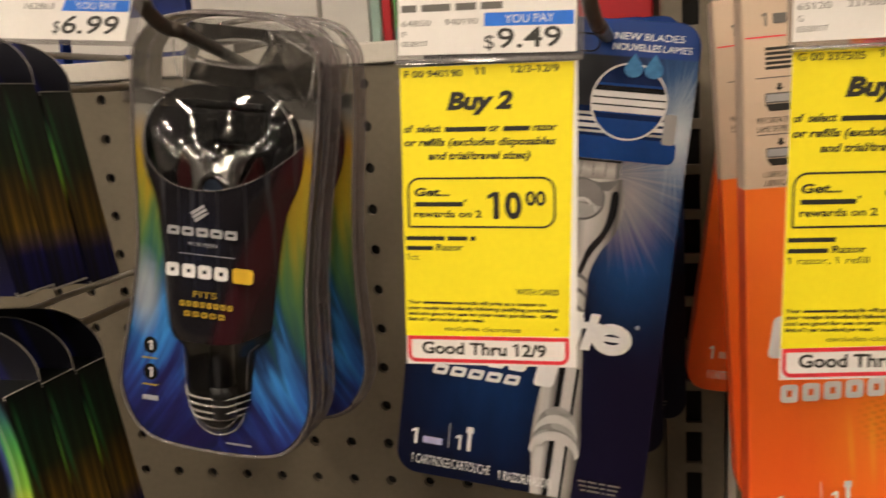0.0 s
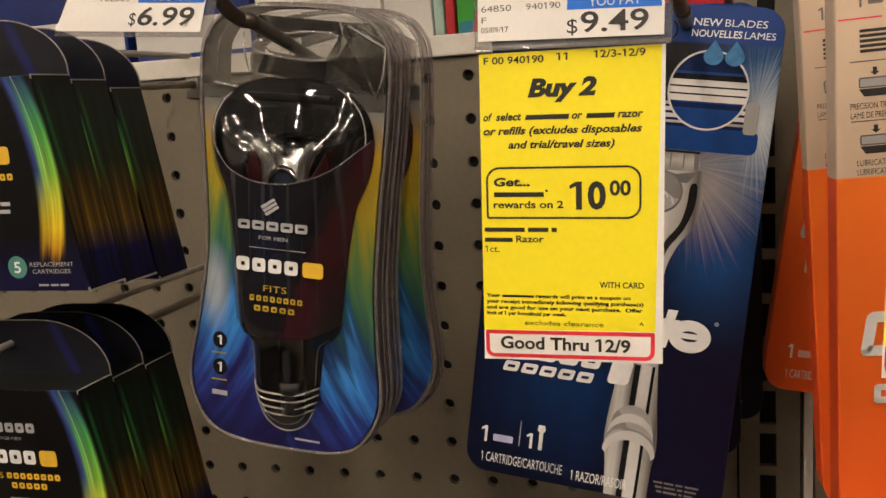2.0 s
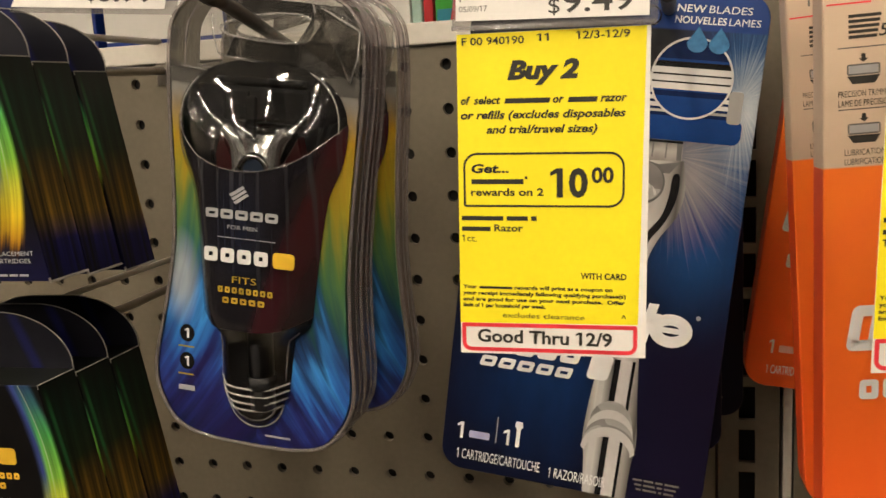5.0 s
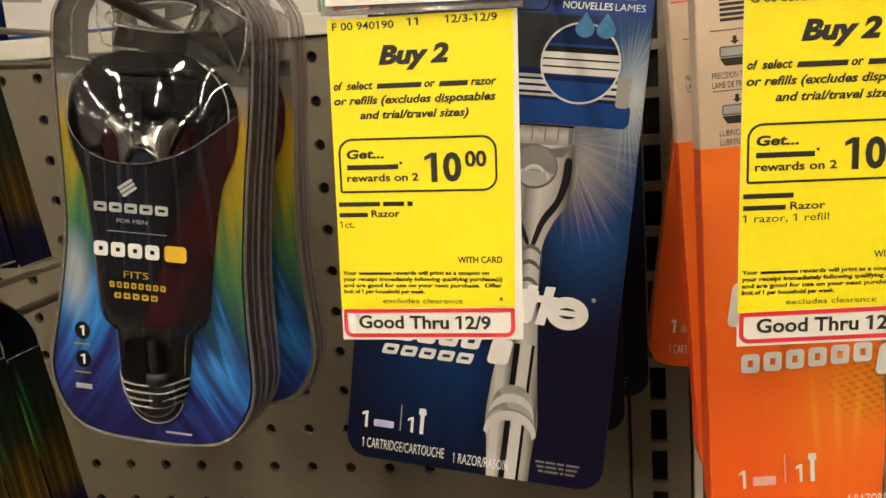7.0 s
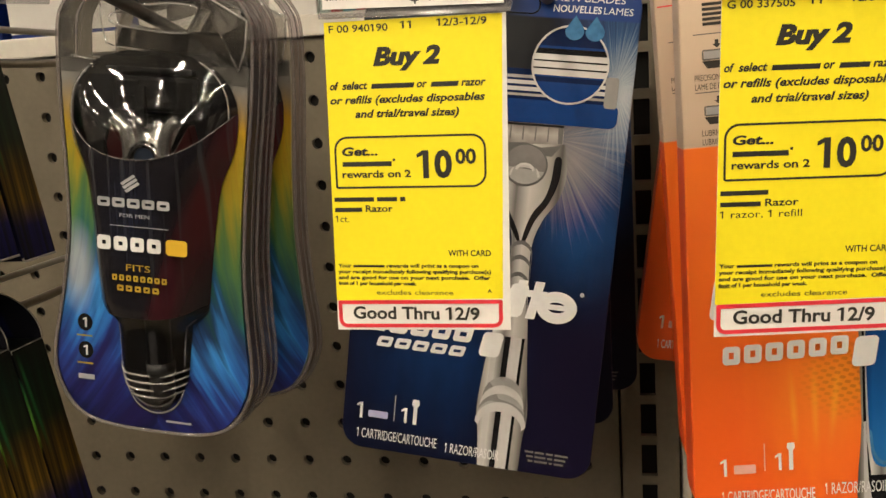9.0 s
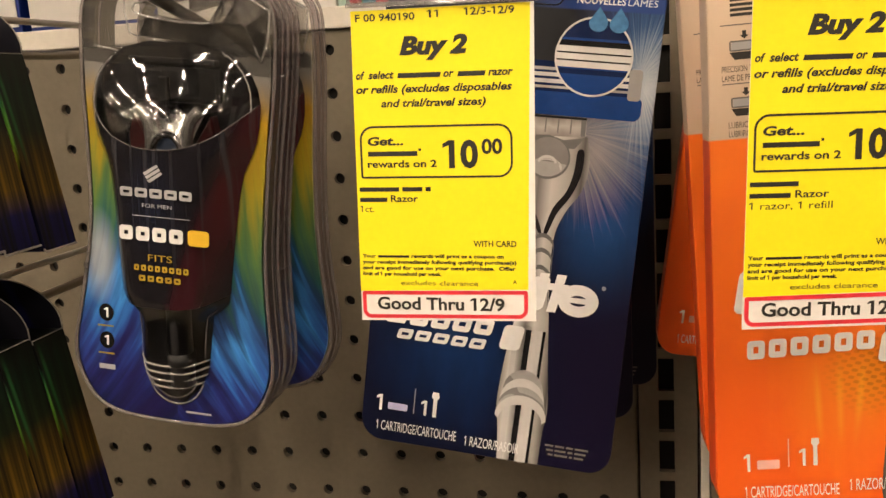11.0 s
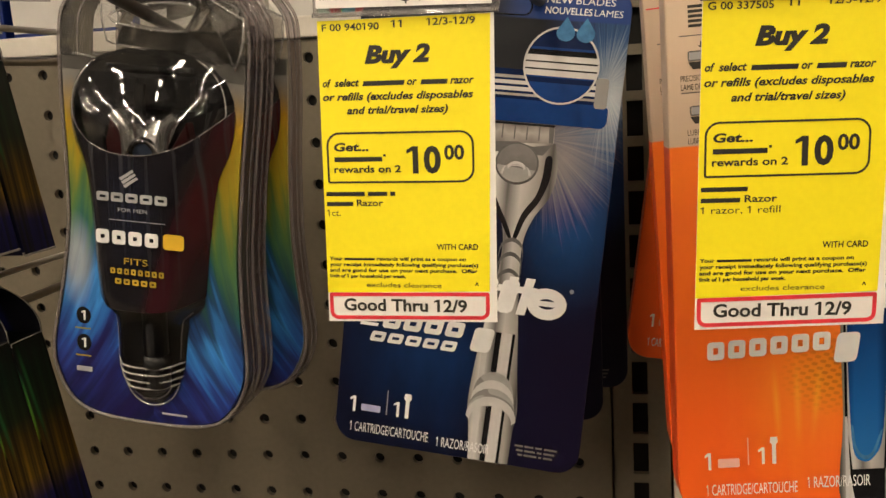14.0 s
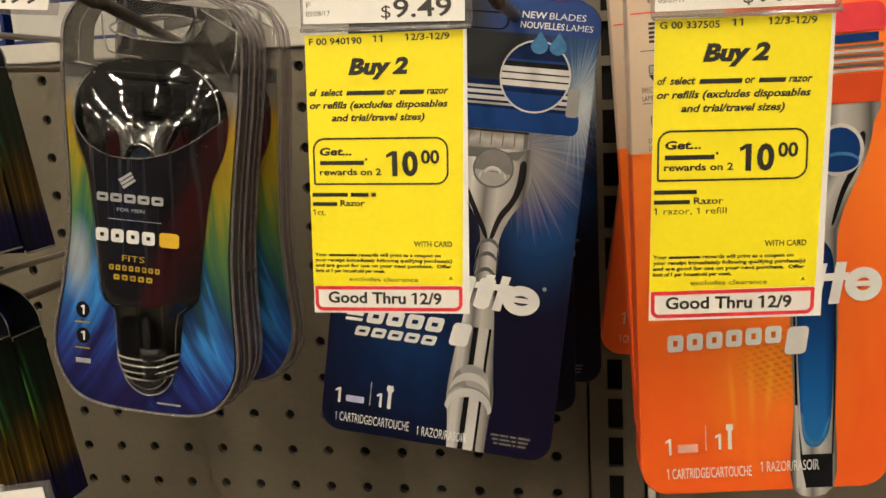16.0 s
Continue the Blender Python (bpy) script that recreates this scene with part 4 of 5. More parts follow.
    for lo, hi, sgn in ((30, 62, -1), (44, 66, 1)):
        rim = [dome_at(sgn * 0.93, lo + (hi - lo) * i / 14) + Vector((0, 0, 0.0003)) for i in range(15)]
        smooth(part("dome_edge", tube(rim, 0.00035, 6), CREASE, ob, "edge of the dome with its highlight in the colour"))
    for v0 in (-58.6, -61.8, -65.2, -68.6):
        pts = [dome_at(-1 + 2 * i / 20, v0 - 1.8 * (1 - (i / 10 - 1) ** 2)) + Vector((0, 0, 0.0004)) for i in range(21)]
        smooth(part("dome_rib", tube(pts, 0.00045, 6), CREASE, ob, "moulded rib with its highlight in the colour"))
    for lift, ru, rv in ((0.7, 12.6, 13.6), (2.6, 10.4, 10.0)):
        end = [((-3 + ru * math.cos(radians(a))) * MM, (-66.4 + rv * math.sin(radians(a))) * MM, lift * MM) for a in range(195, 346, 10)]
        smooth(part("dome_end", tube(end, 0.0004, 6), CREASE, ob, "rounded end of the dome with its highlight in the colour"))
    for sgn in (-1, 1):
        side = [dome_at(sgn * 0.9, v) + Vector((0, 0, 0.0003)) for v in (-36, -40, -46, -52, -57)]
        smooth(part("dome_edge", tube(side, 0.00028, 6), RIM, ob))
    # print on the band
    def on_band(v):
        return dome_at(0.0, v).z / MM + 0.55

    for i in range(3):
        o = i * 1.7
        part("brand_emblem", flat([(-7.2 + o * 0.5, 19.6 - o * 0.8), (-1.6 + o * 0.5, 23.2 - o * 0.8), (-0.8 + o * 0.5, 22.4 - o * 0.8), (-6.2 + o * 0.5, 18.7 - o * 0.8)], on_band(22)), GREY_WHITE, band)
    letters(5, -17.2, 13.6, 10.1, 3.6, on_band(12), GREY_WHITE, band, 0.0, 0.12)
    words("FOR MEN", -8.3, 6.2, 12.4, 1.5, on_band(7), GREY_WHITE, band)
    bars([(-12.6, 11.6, 2.6)], 0.25, on_band(3), GREY_WHITE, band)
    letters(4, -18.4, 9.6, -7.2, 5.6, on_band(-3), WHITE_INK, band, 0.0, 0.14)
    letters(1, 10.4, 19.6, -7.4, 6.2, on_band(-3), GOLD_INK, band, 0.0, 0.04)
    words("FITS", -6.8, -15.2, 10.2, 2.6, on_band(-13), DULL_GOLD, band)
    letters(8, -13.0, 11.0, -19.5, 2.4, on_band(-17), DULL_GOLD, band, 0.0, 0.24)
    letters(5, -11.2, 7.6, -23.8, 2.4, on_band(-22), DULL_GOLD, band, 0.0, 0.22)
    # counts printed on the card
    for v in (-43.8, -56.0):
        part("count_disc", flat(oval(-35.2, v, 3.4, 3.8), 0.05), BLACK_GLOSS, ob, "dark printed disc")
        words("1", -36.2, v - 2.0, 1.9, 4.0, 0.25, WHITE_INK, ob, 0.02)
        bars([(-39.3, -32.0, v - 6.2)], 0.7, 0.1, DULL_GOLD, ob)
    bars([(-39.0, -31.6, -69.0)], 2.2, 0.1, GREY_WHITE, ob)
    bars([(1.0, 12.5, -84.0)], 0.9, 0.1, GREY_WHITE, ob)
    return ob


def razor_in_pack(ob):
    """The razor seen through the dome."""
    part("razor_head", block(-0.018, 0.046, 0.001, 0.018, 0.060, 0.0045, 0.002), RAZOR_DULL, ob, "dark razor head")
    for i in range(3):
        part("blade", block(-0.016, 0.0475 + i * 0.004, 0.0046, 0.016, 0.0485 + i * 0.004, 0.0049), RAZOR_DULL, ob, "thin dark blade")
    for sgn in (-1, 1):
        pts = spline([(sgn * 13, 44), (sgn * 9, 40), (sgn * 7.4, 34), (sgn * 7.0, 22)], 5, False)
        smooth(part("yoke", tube([(u * MM, v * MM, 11 * MM) for u, v in pts], 0.0026, 10), BRIGHT_METAL, ob, "bright metal yoke"))
        part("side_grip", sheet([(sgn * 9, 30), (sgn * 16, 42), (sgn * 18, 34), (sgn * 11, -20), (sgn * 8, -20)][::sgn], 3, 9, chamfer=1.0), RAZOR_RED, ob, "dark red grip")
    part("razor_guard", block(-0.020, 0.0605, 0.001, 0.016, 0.0630, 0.0052, 0.0008), RAZOR_DULL, ob, "dark guard bar")
    part("razor_clip", block(-0.006, 0.0400, 0.006, -0.002, 0.0560, 0.0085, 0.0008), RAZOR_DULL, ob, "dark clip")
    part("razor_clip", block(-0.015, 0.0520, 0.0046, -0.006, 0.0580, 0.0058, 0.0006), RAZOR_DULL, ob, "dark clip")
    bm, rows = bmesh.new(), []
    for j in range(9):
        t = j / 8
        half, v, w = 11.5 - 5.2 * t ** 0.7, 44.0 - 19.0 * t, 4.5 + 8.6 * t ** 0.8
        rows.append([bm.verts.new((half * k / 6 * MM, (v - 2.5 * (1 - (k / 6) ** 2) * (1 - t)) * MM, (w - 3.6 * (k / 6) ** 2) * MM)) for k in range(-6, 7)])
    for a, b in zip(rows, rows[1:]):
        for k in range(12):
            bm.faces.new((a[k], b[k], b[k + 1], a[k + 1]))
    smooth(part("neck_plate", bm, BRIGHT_METAL, ob, "bright polished metal neck"))
    arch = [(5.6 * math.cos(radians(a)), 28 + 6.2 * math.sin(radians(a))) for a in range(0, 181, 12)]
    smooth(part("collar", tube([(u * MM, v * MM, 12.5 * MM) for u, v in arch], 0.0015, 8), CHROME, ob, "chrome collar"))
    part("button", sheet([(u * 0.85, 28 + (v - 28) * 0.85) for u, v in arch], 8, 12.5, chamfer=0.8), SLATE, ob, "slate blue button")
    smooth(part("handle", tube([(0, 28 * MM, 7 * MM), (0, -10 * MM, 7 * MM), (0.001, -45 * MM, 5.5 * MM), (0.002, -69 * MM, 4 * MM)], 0.0052, 12), RAZOR_BLACK, ob, "black razor handle"))
    smooth(part("handle_collar", tube([(0.0015, -55 * MM, 5.0 * MM), (0.0018, -60 * MM, 4.8 * MM)], 0.0060, 12), RAZOR_DULL, ob, "dark ring"))


def band_print():
    """Black film with a dark red sheen down one flank and painted reflection streaks."""
    g = Graph("black_band_print")
    u, v, w = g.local()
    edge = g.math("SUBTRACT", u, g.math("ADD", g.math("MULTIPLY", v, 0.36), 11.5))
    red = g.math("MULTIPLY", g.math("MULTIPLY", g.span(edge, -1.5, 3.0), g.span(edge, 18, 9)), 0.45)
    c = g.mix(red, (0.010, 0.009, 0.012), (0.070, 0.009, 0.014))
    # upright soft reflections, put in as lighter stripes of colour
    painted_reflections = g.noise(g.vec(u, g.math("MULTIPLY", v, 0.02)), 0.38, 2.0, 0.5)
    c = g.mix(g.math("MULTIPLY", g.math("MULTIPLY", g.span(painted_reflections, 0.54, 0.66), g.span(v, -32, 26)), 0.8), c, (0.038, 0.038, 0.044))
    blue = g.math("MULTIPLY", g.span(g.far(u, v, -4, 6, 14, 26), 1.0, 0.2), 0.5)
    c = g.mix(blue, c, (0.012, 0.016, 0.035))
    g.bump(g.noise(g.vec(g.math("MULTIPLY", u, 1.0), g.math("MULTIPLY", v, 0.1)), 0.12, 2.0), 0.5, 0.0015)
    return g.finish(c, 0.16, 0.0, 0.06)


BAND = band_print()
CLEAR_PACK_POSE = face_pose(0.020, -0.184, 1.410, 7.0)
FIRST_PACK = razor_pack(CLEAR_PACK_POSE)
copy_thing(FIRST_PACK, face_pose(0.0195, -0.1700, 1.4105, 6.6))
copy_thing(FIRST_PACK, face_pose(0.0255, -0.1400, 1.4105, 2.3))


# ---- blue razor cards ----
def razor_card(m):
    """A blue carded razor with a printed razor picture; its razor sits in a clear blister let into the card."""
    ob = thing("razor_card", m, "deep blue razor card with a printed silver razor and light burst", "razor card", "blue razor cards on one hook")
    outline = rounded(-53.2, -94.5, 53.2, 105.2, 9.5, 8)
    card = part("card", sheet(outline, -1.0, 0.0, chamfer=0.35), BLUE_CARD_PRINT, ob, "blue card with white light burst")
    k = 0.2
    # euro slot printed dark with a moulded hole
    part("hang_hole", ring_strip(rounded(-13, 91.5, 14.3, 99, 3.6, 5), 0.6, 0.35), BLACK_GLOSS, ob)
    # cartridge
    head = part("cartridge_body", sheet(rounded(-42, 49.5, 48.4, 58.6, (2.2, 1, 3, 3), 4), 0.05, 0.40, chamfer=0.3), BLUE_PLASTIC, ob, "blue razor cartridge")
    part("cartridge_back", flat([(-40, 58.6), (44, 58.6), (43, 70), (-38, 71)], k), DEEP_BLUE, ob)
    for i, (v, h, mat) in enumerate(((59.6, 1.0, SILVER), (61.6, 1.6, SILVER_LIGHT), (64.2, 1.5, SILVER_LIGHT), (66.6, 1.2, SILVER))):
        part("blade", flat([(-38, v), (44, v + 0.4), (44, v + h + 0.4), (-38, v + h)], 0.35), mat, ob, "printed steel blade")
    part("end_cap", sheet(rounded(42.5, 57.2, 47.6, 69.4, 1.2, 3), 0.05, 0.45, chamfer=0.3), SILVER, ob, "silver cartridge end cap")
    # magnifier ring over the blades
    disc = oval(28.0, 73.0, 15.2, 15.4, 40)
    part("ring_field", flat(disc, 0.5), BLUE_PLASTIC, ob, "blue field inside the ring")
    part("ring_shade", flat([p for p in disc if p[1] > 78.6], 0.6), DEEP_BLUE, ob)

    def chord(v0, v1, mat, w):
        half0 = 15.0 * math.sqrt(max(0.0, 1 - ((v0 - 73) / 15.2) ** 2))
        half1 = 15.0 * math.sqrt(max(0.0, 1 - ((v1 - 73) / 15.2) ** 2))
        part("magnified_blade", flat([(28 - half0, v0), (28 + half0, v0), (28 + half1, v1), (28 - half1, v1)], w), mat, ob)

    for v0, v1, mat in ((68.6, 71.0, SILVER_LIGHT), (71.6, 73.9, SILVER_LIGHT), (74.5, 76.8, SILVER_LIGHT), (66.0, 68.0, DEEP_BLUE), (76.9, 79.0, BLACK_GLOSS)):
        chord(v0, v1, mat, 0.7)
    for v0 in (71.0, 73.9, 76.8):
        chord(v0, v0 + 0.6, BLACK_GLOSS, 0.8)
    part("ring", ring_strip(disc, 0.75, 0.95), SILVER_LIGHT, ob, "silver ring")
    for cu in (28.4, 36.3):
        drop = [(cu, 92.2)] + [(cu + 3.7 * math.cos(radians(a)) * (1 if abs(a) < 200 else 1), 86.0 + 3.4 * math.sin(radians(a))) for a in range(25, -206, -18)]
        part("water_drop", sheet(drop[::-1], 0.9, 1.5, chamfer=0.5), AQUA, ob, "pale blue water drop")
    words("NEW", 19.6, 97.4, 10.6, 2.7, 0.35, WHITE_INK, ob, 0.012, 0.05)
    words("BLADES", 31.2, 97.4, 15.4, 2.7, 0.35, WHITE_INK, ob, -0.006, 0.05)
    words("NOUVELLES", 19.3, 93.2, 18.6, 2.6, 0.35, WHITE_INK, ob, 0.014, 0.05)
    words("LAMES", 38.8, 93.2, 11.2, 2.6, 0.35, WHITE_INK, ob, -0.006, 0.05)
    # printed neck and handle
    neck = [(-20, 49), (28.2, 49.4), (28.4, 42), (24, 36), (-18, 36)]
    part("neck", sheet(neck[::-1], 0.05, 0.5), NECK_PRINT, ob, "silver printed razor neck")
    for x in (2, 7, 12, 17, 22):
        part("neck_groove", flat([(x, 42.6), (x + 0.5, 42.6), (x + 0.5, 48.2), (x, 48.2)], 0.62), SILVER_DARK, ob)
    body = spline([(29.4, 42), (31.2, 30), (29, 20), (23.5, 11), (20.2, 0), (20.6, -18), (22.0, -34), (23.6, -52), (25.4, -70), (24.4, -80), (23.8, -94.2)], 5, False) + \
        spline([(6.6, -94.2), (5.6, -80), (4.2, -70), (5.6, -52), (8.6, -30), (11.8, -8), (11.2, 6), (5.6, 16), (0.6, 27), (-2, 40)], 5, False)
    part("handle_print", flat(body[::-1], 0.55), HANDLE_PRINT, ob, "silver printed razor handle")
    dark = spline([(28.6, 36), (28.4, 27), (25.2, 18), (20.4, 10.5), (17.4, 2), (15.8, 2), (18.6, 12.5), (23.4, 20), (25.4, 28), (26, 36)], 4)
    part("handle_shadow", flat(dark, 0.7), BLACK_GLOSS, ob, "black inlay")
    dark2 = spline([(1.5, 24), (6.5, 15), (11.6, 6), (14.0, 2), (15.2, 2), (13.4, 7), (9.0, 15), (4.6, 23), (1.5, 28)], 4)
    part("handle_shadow", flat(dark2, 0.7), BLACK_GLOSS, ob, "black inlay")
    part("pivot", sheet(oval(14.4, 32.6, 9.0, 8.6), 0.56, 1.0, chamfer=0.3), SILVER_DARK, ob, "round shaded pivot")
    part("pivot_cap", flat(oval(14.4, 32.8, 8.3, 7.9), 1.1), SHADE_SILVER, ob)
    part("pivot_light", flat([(14.4 + 8.2 * math.cos(radians(a)), 32.8 + 7.8 * math.sin(radians(a))) for a in range(188, 353, 11)], 1.2), SILVER, ob)
    for k, (half, low) in enumerate(((6.2, 28.4), (5.0, 29.6), (3.8, 30.8))):
        arc = [radians(180 * q / 10) for q in range(11)]
        step = [(14.4 + half * math.cos(a), low + half * 0.72 * math.sin(a)) for a in arc] + [(14.4 + (half - 0.8) * math.cos(a), low - 0.5 + (half - 0.9) * 0.72 * math.sin(a)) for a in arc[::-1]]
        part("pivot_step", flat(step, 1.3 + 0.1 * k), SILVER_LIGHT if k != 1 else SILVER, ob, "curved step of the pivot")
    part("neck_shade", flat([(-18, 40.6), (-18, 36.8), (24.6, 36.8), (28.0, 41.4), (20, 40.0), (14, 41.6), (6, 41.0)], 0.62), SILVER_DARK, ob, "shade under the neck")
    part("neck_shade", flat([(26.4, 42.0), (28.2, 42.0), (28.1, 49.2), (26.0, 49.2)], 0.66), SILVER_DARK, ob)
    part("neck_shade", flat([(-20, 48.0), (28.1, 48.4), (28.1, 49.3), (-20, 48.9)], 0.68), BLACK_GLOSS, ob)
    for v0 in (-2, -8, -15, -22):
        part("grip_rib", flat(spline([(10.6, v0 - 4), (11.6, v0 + 1.6), (16, v0 + 4.4), (20.2, v0 + 1.6), (20.8, v0 - 4), (20.6, v0 - 5.4), (20.0, v0), (16, v0 + 2.6), (11.8, v0), (10.8, v0 - 5.4)], 3)[::-1], 0.75), SILVER_DARK, ob)
    for u0, u1, mat in ((7.4, 9.6, SILVER_LIGHT), (12.2, 14.6, BLACK_GLOSS), (14.8, 19.0, SILVER_LIGHT), (19.2, 20.4, BLACK_GLOSS)):
        part("handle_stripe", flat([(u0 + 0.5, -52), (u0 - 0.6, -94.2), (u1 - 0.6, -94.2), (u1 + 0.5, -52)], 0.72), mat, ob)
        part("handle_stripe", flat([(u0 + 1.0, -38), (u0 + 0.5, -52), (u1 + 0.5, -52), (u1 + 1.0, -38)], 0.71), mat, ob)
    for i in range(4):
        v0 = -56 - 3.6 * i
        half = 8.4 + 0.75 * i
        arc = [radians(180 * q / 14) for q in range(15)]
        top = [(14.6 + half * math.cos(a), v0 - 8.5 + 9.5 * math.sin(a)) for a in arc] + [(14.6 + (half - 1.6) * math.cos(a), v0 - 10 + 7.0 * math.sin(a)) for a in arc[::-1]]
        part("grip_ring", flat(top, 1.0 + 0.1 * i), (SILVER, SILVER_LIGHT)[i % 2], ob, "pale moulded grip ring")
    # brand marks as plain blocks
    letters(6, -33, 20.6, -29, 13.5, 1.1, WHITE_INK, ob, 0.18, 0.16)
    bars([(13.6, 17.4, -29.4), (20.4, 24.2, -29.4)], 15.6, 1.15, WHITE_INK, ob, 0.2, "brand_mark")
    bars([(11.6, 28.0, -20.4)], 2.8, 1.18, WHITE_INK, ob, 0.2, "brand_mark")
    part("brand_mark", ring_strip(oval(32.8, -23.6, 8.2, 6.6, 26), 4.4, 1.15), WHITE_INK, ob)
    bars([(27.0, 39.5, -24.6)], 2.2, 1.2, WHITE_INK, ob)
    part("brand_mark", flat(oval(42.4, -17.2, 0.9, 0.9, 12), 1.15), GREY_WHITE, ob)
    letters(4, -36, 0.4, -42.6, 6.6, 1.1, WHITE_INK, ob, 0.22, 0.12)
    bars([(-45.2, -37.4, -40.0), (-45.6, -37.8, -42.4)], 1.4, 1.1, WHITE_INK, ob, 0.3)
    letters(1, 2.6, 11.6, -47.4, 10.4, 1.4, WHITE_INK, ob, 0.18, 0.05)
    letters(5, -41.0, -2.2, -48.9, 4.4, 1.1, WHITE_INK, ob, 0.3, 0.14)
    # contents
    words("1", -47.2, -81.2, 2.6, 6.8, 0.3, WHITE_INK, ob, 0.012)
    part("printed_cartridge", flat(rounded(-42.0, -80.4, -33.4, -77.4, 0.5, 2), 0.3), LILAC, ob)
    bars([(-30.8, -30.4, -80.8)], 11.0, 0.3, GREY_WHITE, ob)
    words("1", -27.6, -80.8, 2.5, 6.4, 0.3, WHITE_INK, ob, 0.012)
    part("printed_razor", flat([(-22.4, -81), (-20.8, -81), (-20.8, -73.4), (-19.9, -72.4), (-20.3, -70.2), (-22.9, -70.2), (-23.3, -72.4), (-22.4, -73.4)], 0.3), WHITE_INK, ob)
    words("1 CARTRIDGE/CARTOUCHE", -46.4, -89.9, 35.0, 4.2, 0.3, WHITE_INK, ob)
    words("1 RAZOR/RASOIR", -7.6, -90.8, 23.0, 4.2, 1.75, WHITE_INK, ob)
    for i in range(3):
        o = 0.8 * i
        bars([(26.0 + o, 29.6, -85.6 - 1.9 * i), (30.2, 34.0 + o, -85.6 - 1.9 * i), (34.8 + o, 37.6, -85.6 - 1.9 * i), (38.4, 43.8 - o, -85.6 - 1.9 * i)], 0.85, 0.3, GREY_INK, ob)
    return ob


BLUE_CARD_POSE = face_pose(0.146, -0.1565, 1.395, 8.0, 0.0, 5.1)
FIRST_CARD = razor_card(BLUE_CARD_POSE)
copy_thing(FIRST_CARD, face_pose(0.1432, -0.112, 1.394, 0.2, 0.0, 2.0))
copy_thing(FIRST_CARD, face_pose(0.1548, -0.074, 1.396, 0.0, 0.0, 1.0))


# ---- orange razor boxes ----
def razor_box(m):
    """A flat orange carton with a pale panel of icons and a printed blue-handled razor."""
    ob = thing("razor_box", m, "orange razor carton with peach icon panel and blue razor picture", "razor box", "orange razor boxes on one hook")
    outline = [(-43.6, -84)] + [(-43.6 + 10 - 10 * math.cos(radians(a)), -84 - 10 * math.sin(radians(a))) for a in range(15, 91, 15)] + \
              [(39.0 + 10 * math.sin(radians(a)), -94 + 10 - 10 * math.cos(radians(a))) for a in range(0, 91, 15)] + [(49.9, 106), (-40.3, 106)]
    part("carton", sheet(outline, -12.0, 0.0, chamfer=0.4), ORANGE_BOX_PRINT, ob, "orange printed carton with peach head panel")
    # side panels carry their shade as darker colour
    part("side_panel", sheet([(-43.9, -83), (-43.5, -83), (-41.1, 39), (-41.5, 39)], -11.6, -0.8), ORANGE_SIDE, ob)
    part("side_panel", sheet([(-41.5, 39.2), (-41.1, 39.2), (-40.1, 105.5), (-40.6, 105.5)], -11.6, -0.8), PEACH_SIDE, ob, "peach side panel with its shade in the colour")
    k = 0.25
    bars([(-39.8, -27.0, 88.7)], 0.5, k, RED, ob)
    words("1", -34.4, 92.4, 1.6, 4.2, k, GREY_INK, ob, 0.01)
    part("printed_icon", flat(rounded(-31, 93.0, -26.6, 96.2, 0.4, 2), k), GREY_INK, ob)
    for i in range(5):
        bars([(-33.6, -25.4 + 0.3 * i, 78.4 + 1.55 * i)], 0.95, k, INK, ob)
    words("5", -25.0, 78.6, 3.0, 3.6, k + 0.05, INK, ob, 0.012, 0.2)
    for v in (75.6, 57.0):
        bars([(-36.8, -22.0, v)], 0.35, k, GREY_INK, ob)
    for v, texts in ((64.8, ("PRECISION TRIMMER", "LAME DE PRECISION")), (46.8, ("LUBRICATION", "LUBRIFICATION"))):
        part("printed_icon", ring_strip(rounded(-34.2, v + 2.6, -24.6, v + 6.0, 0.6, 2), 0.5, k), GREY_INK, ob)
        part("printed_icon", flat([(-32.6, v), (-26.2, v), (-24.6, v + 2.4), (-34.2, v + 2.4)], k), INK, ob)
        part("printed_icon", flat(rounded(-33.6, v + 3.1, -25.2, v + 5.5, 0.3, 2), k), GREY_WHITE, ob)
        part("printed_icon", flat([(-29.4, v + 6.4), (-30.8, v + 7.6), (-30.0, v + 7.6), (-30.0, v + 9.0), (-28.8, v + 9.0), (-28.8, v + 7.6), (-28.0, v + 7.6)][::-1], k), INK, ob)
        for i, t in enumerate(texts):
            words(t, -36.8 if v > 60 else -35.2, v - 3.8 - 2.9 * i, 15.6 if v > 60 else 12.0, 1.9, k, INK, ob)
    # printed razor
    part("printed_neck", flat(spline([(14, 52), (44, 52), (43.5, 44), (41.5, 34), (36.5, 22), (32.4, 12), (30.4, 0), (30.6, -25), (29.4, -60), (28.4, -93.5), (13.2, -93.5), (14, -60), (13.4, -25), (14.4, 0), (20, 12), (24, 22), (20, 34)], 4)[::-1], 0.3), SLIM_HANDLE, ob, "silver printed razor body")
    part("printed_inlay", flat(spline([(40.6, 40), (38.6, 30), (33.6, 20), (29.6, 9), (28.6, 9), (31.6, 20), (36.0, 30), (38.4, 40)], 4)[::-1], 0.45), BLACK_GLOSS, ob)
    part("printed_oval", sheet(oval(31.5, 35.0, 8.6, 9.4, 26), 0.32, 0.6, chamfer=0.2), SILVER_LIGHT, ob)
    part("printed_oval", flat(oval(31.4, 35.2, 7.4, 8.0, 26), 0.7), BLUE_PLASTIC, ob, "blue printed grip")
    part("printed_oval", flat(oval(31.4, 31.0, 7.0, 3.4, 26), 0.8), AQUA, ob)
    part("printed_oval", flat(oval(31.4, 30.2, 6.6, 3.0, 26), 0.9), BLUE_PLASTIC, ob)
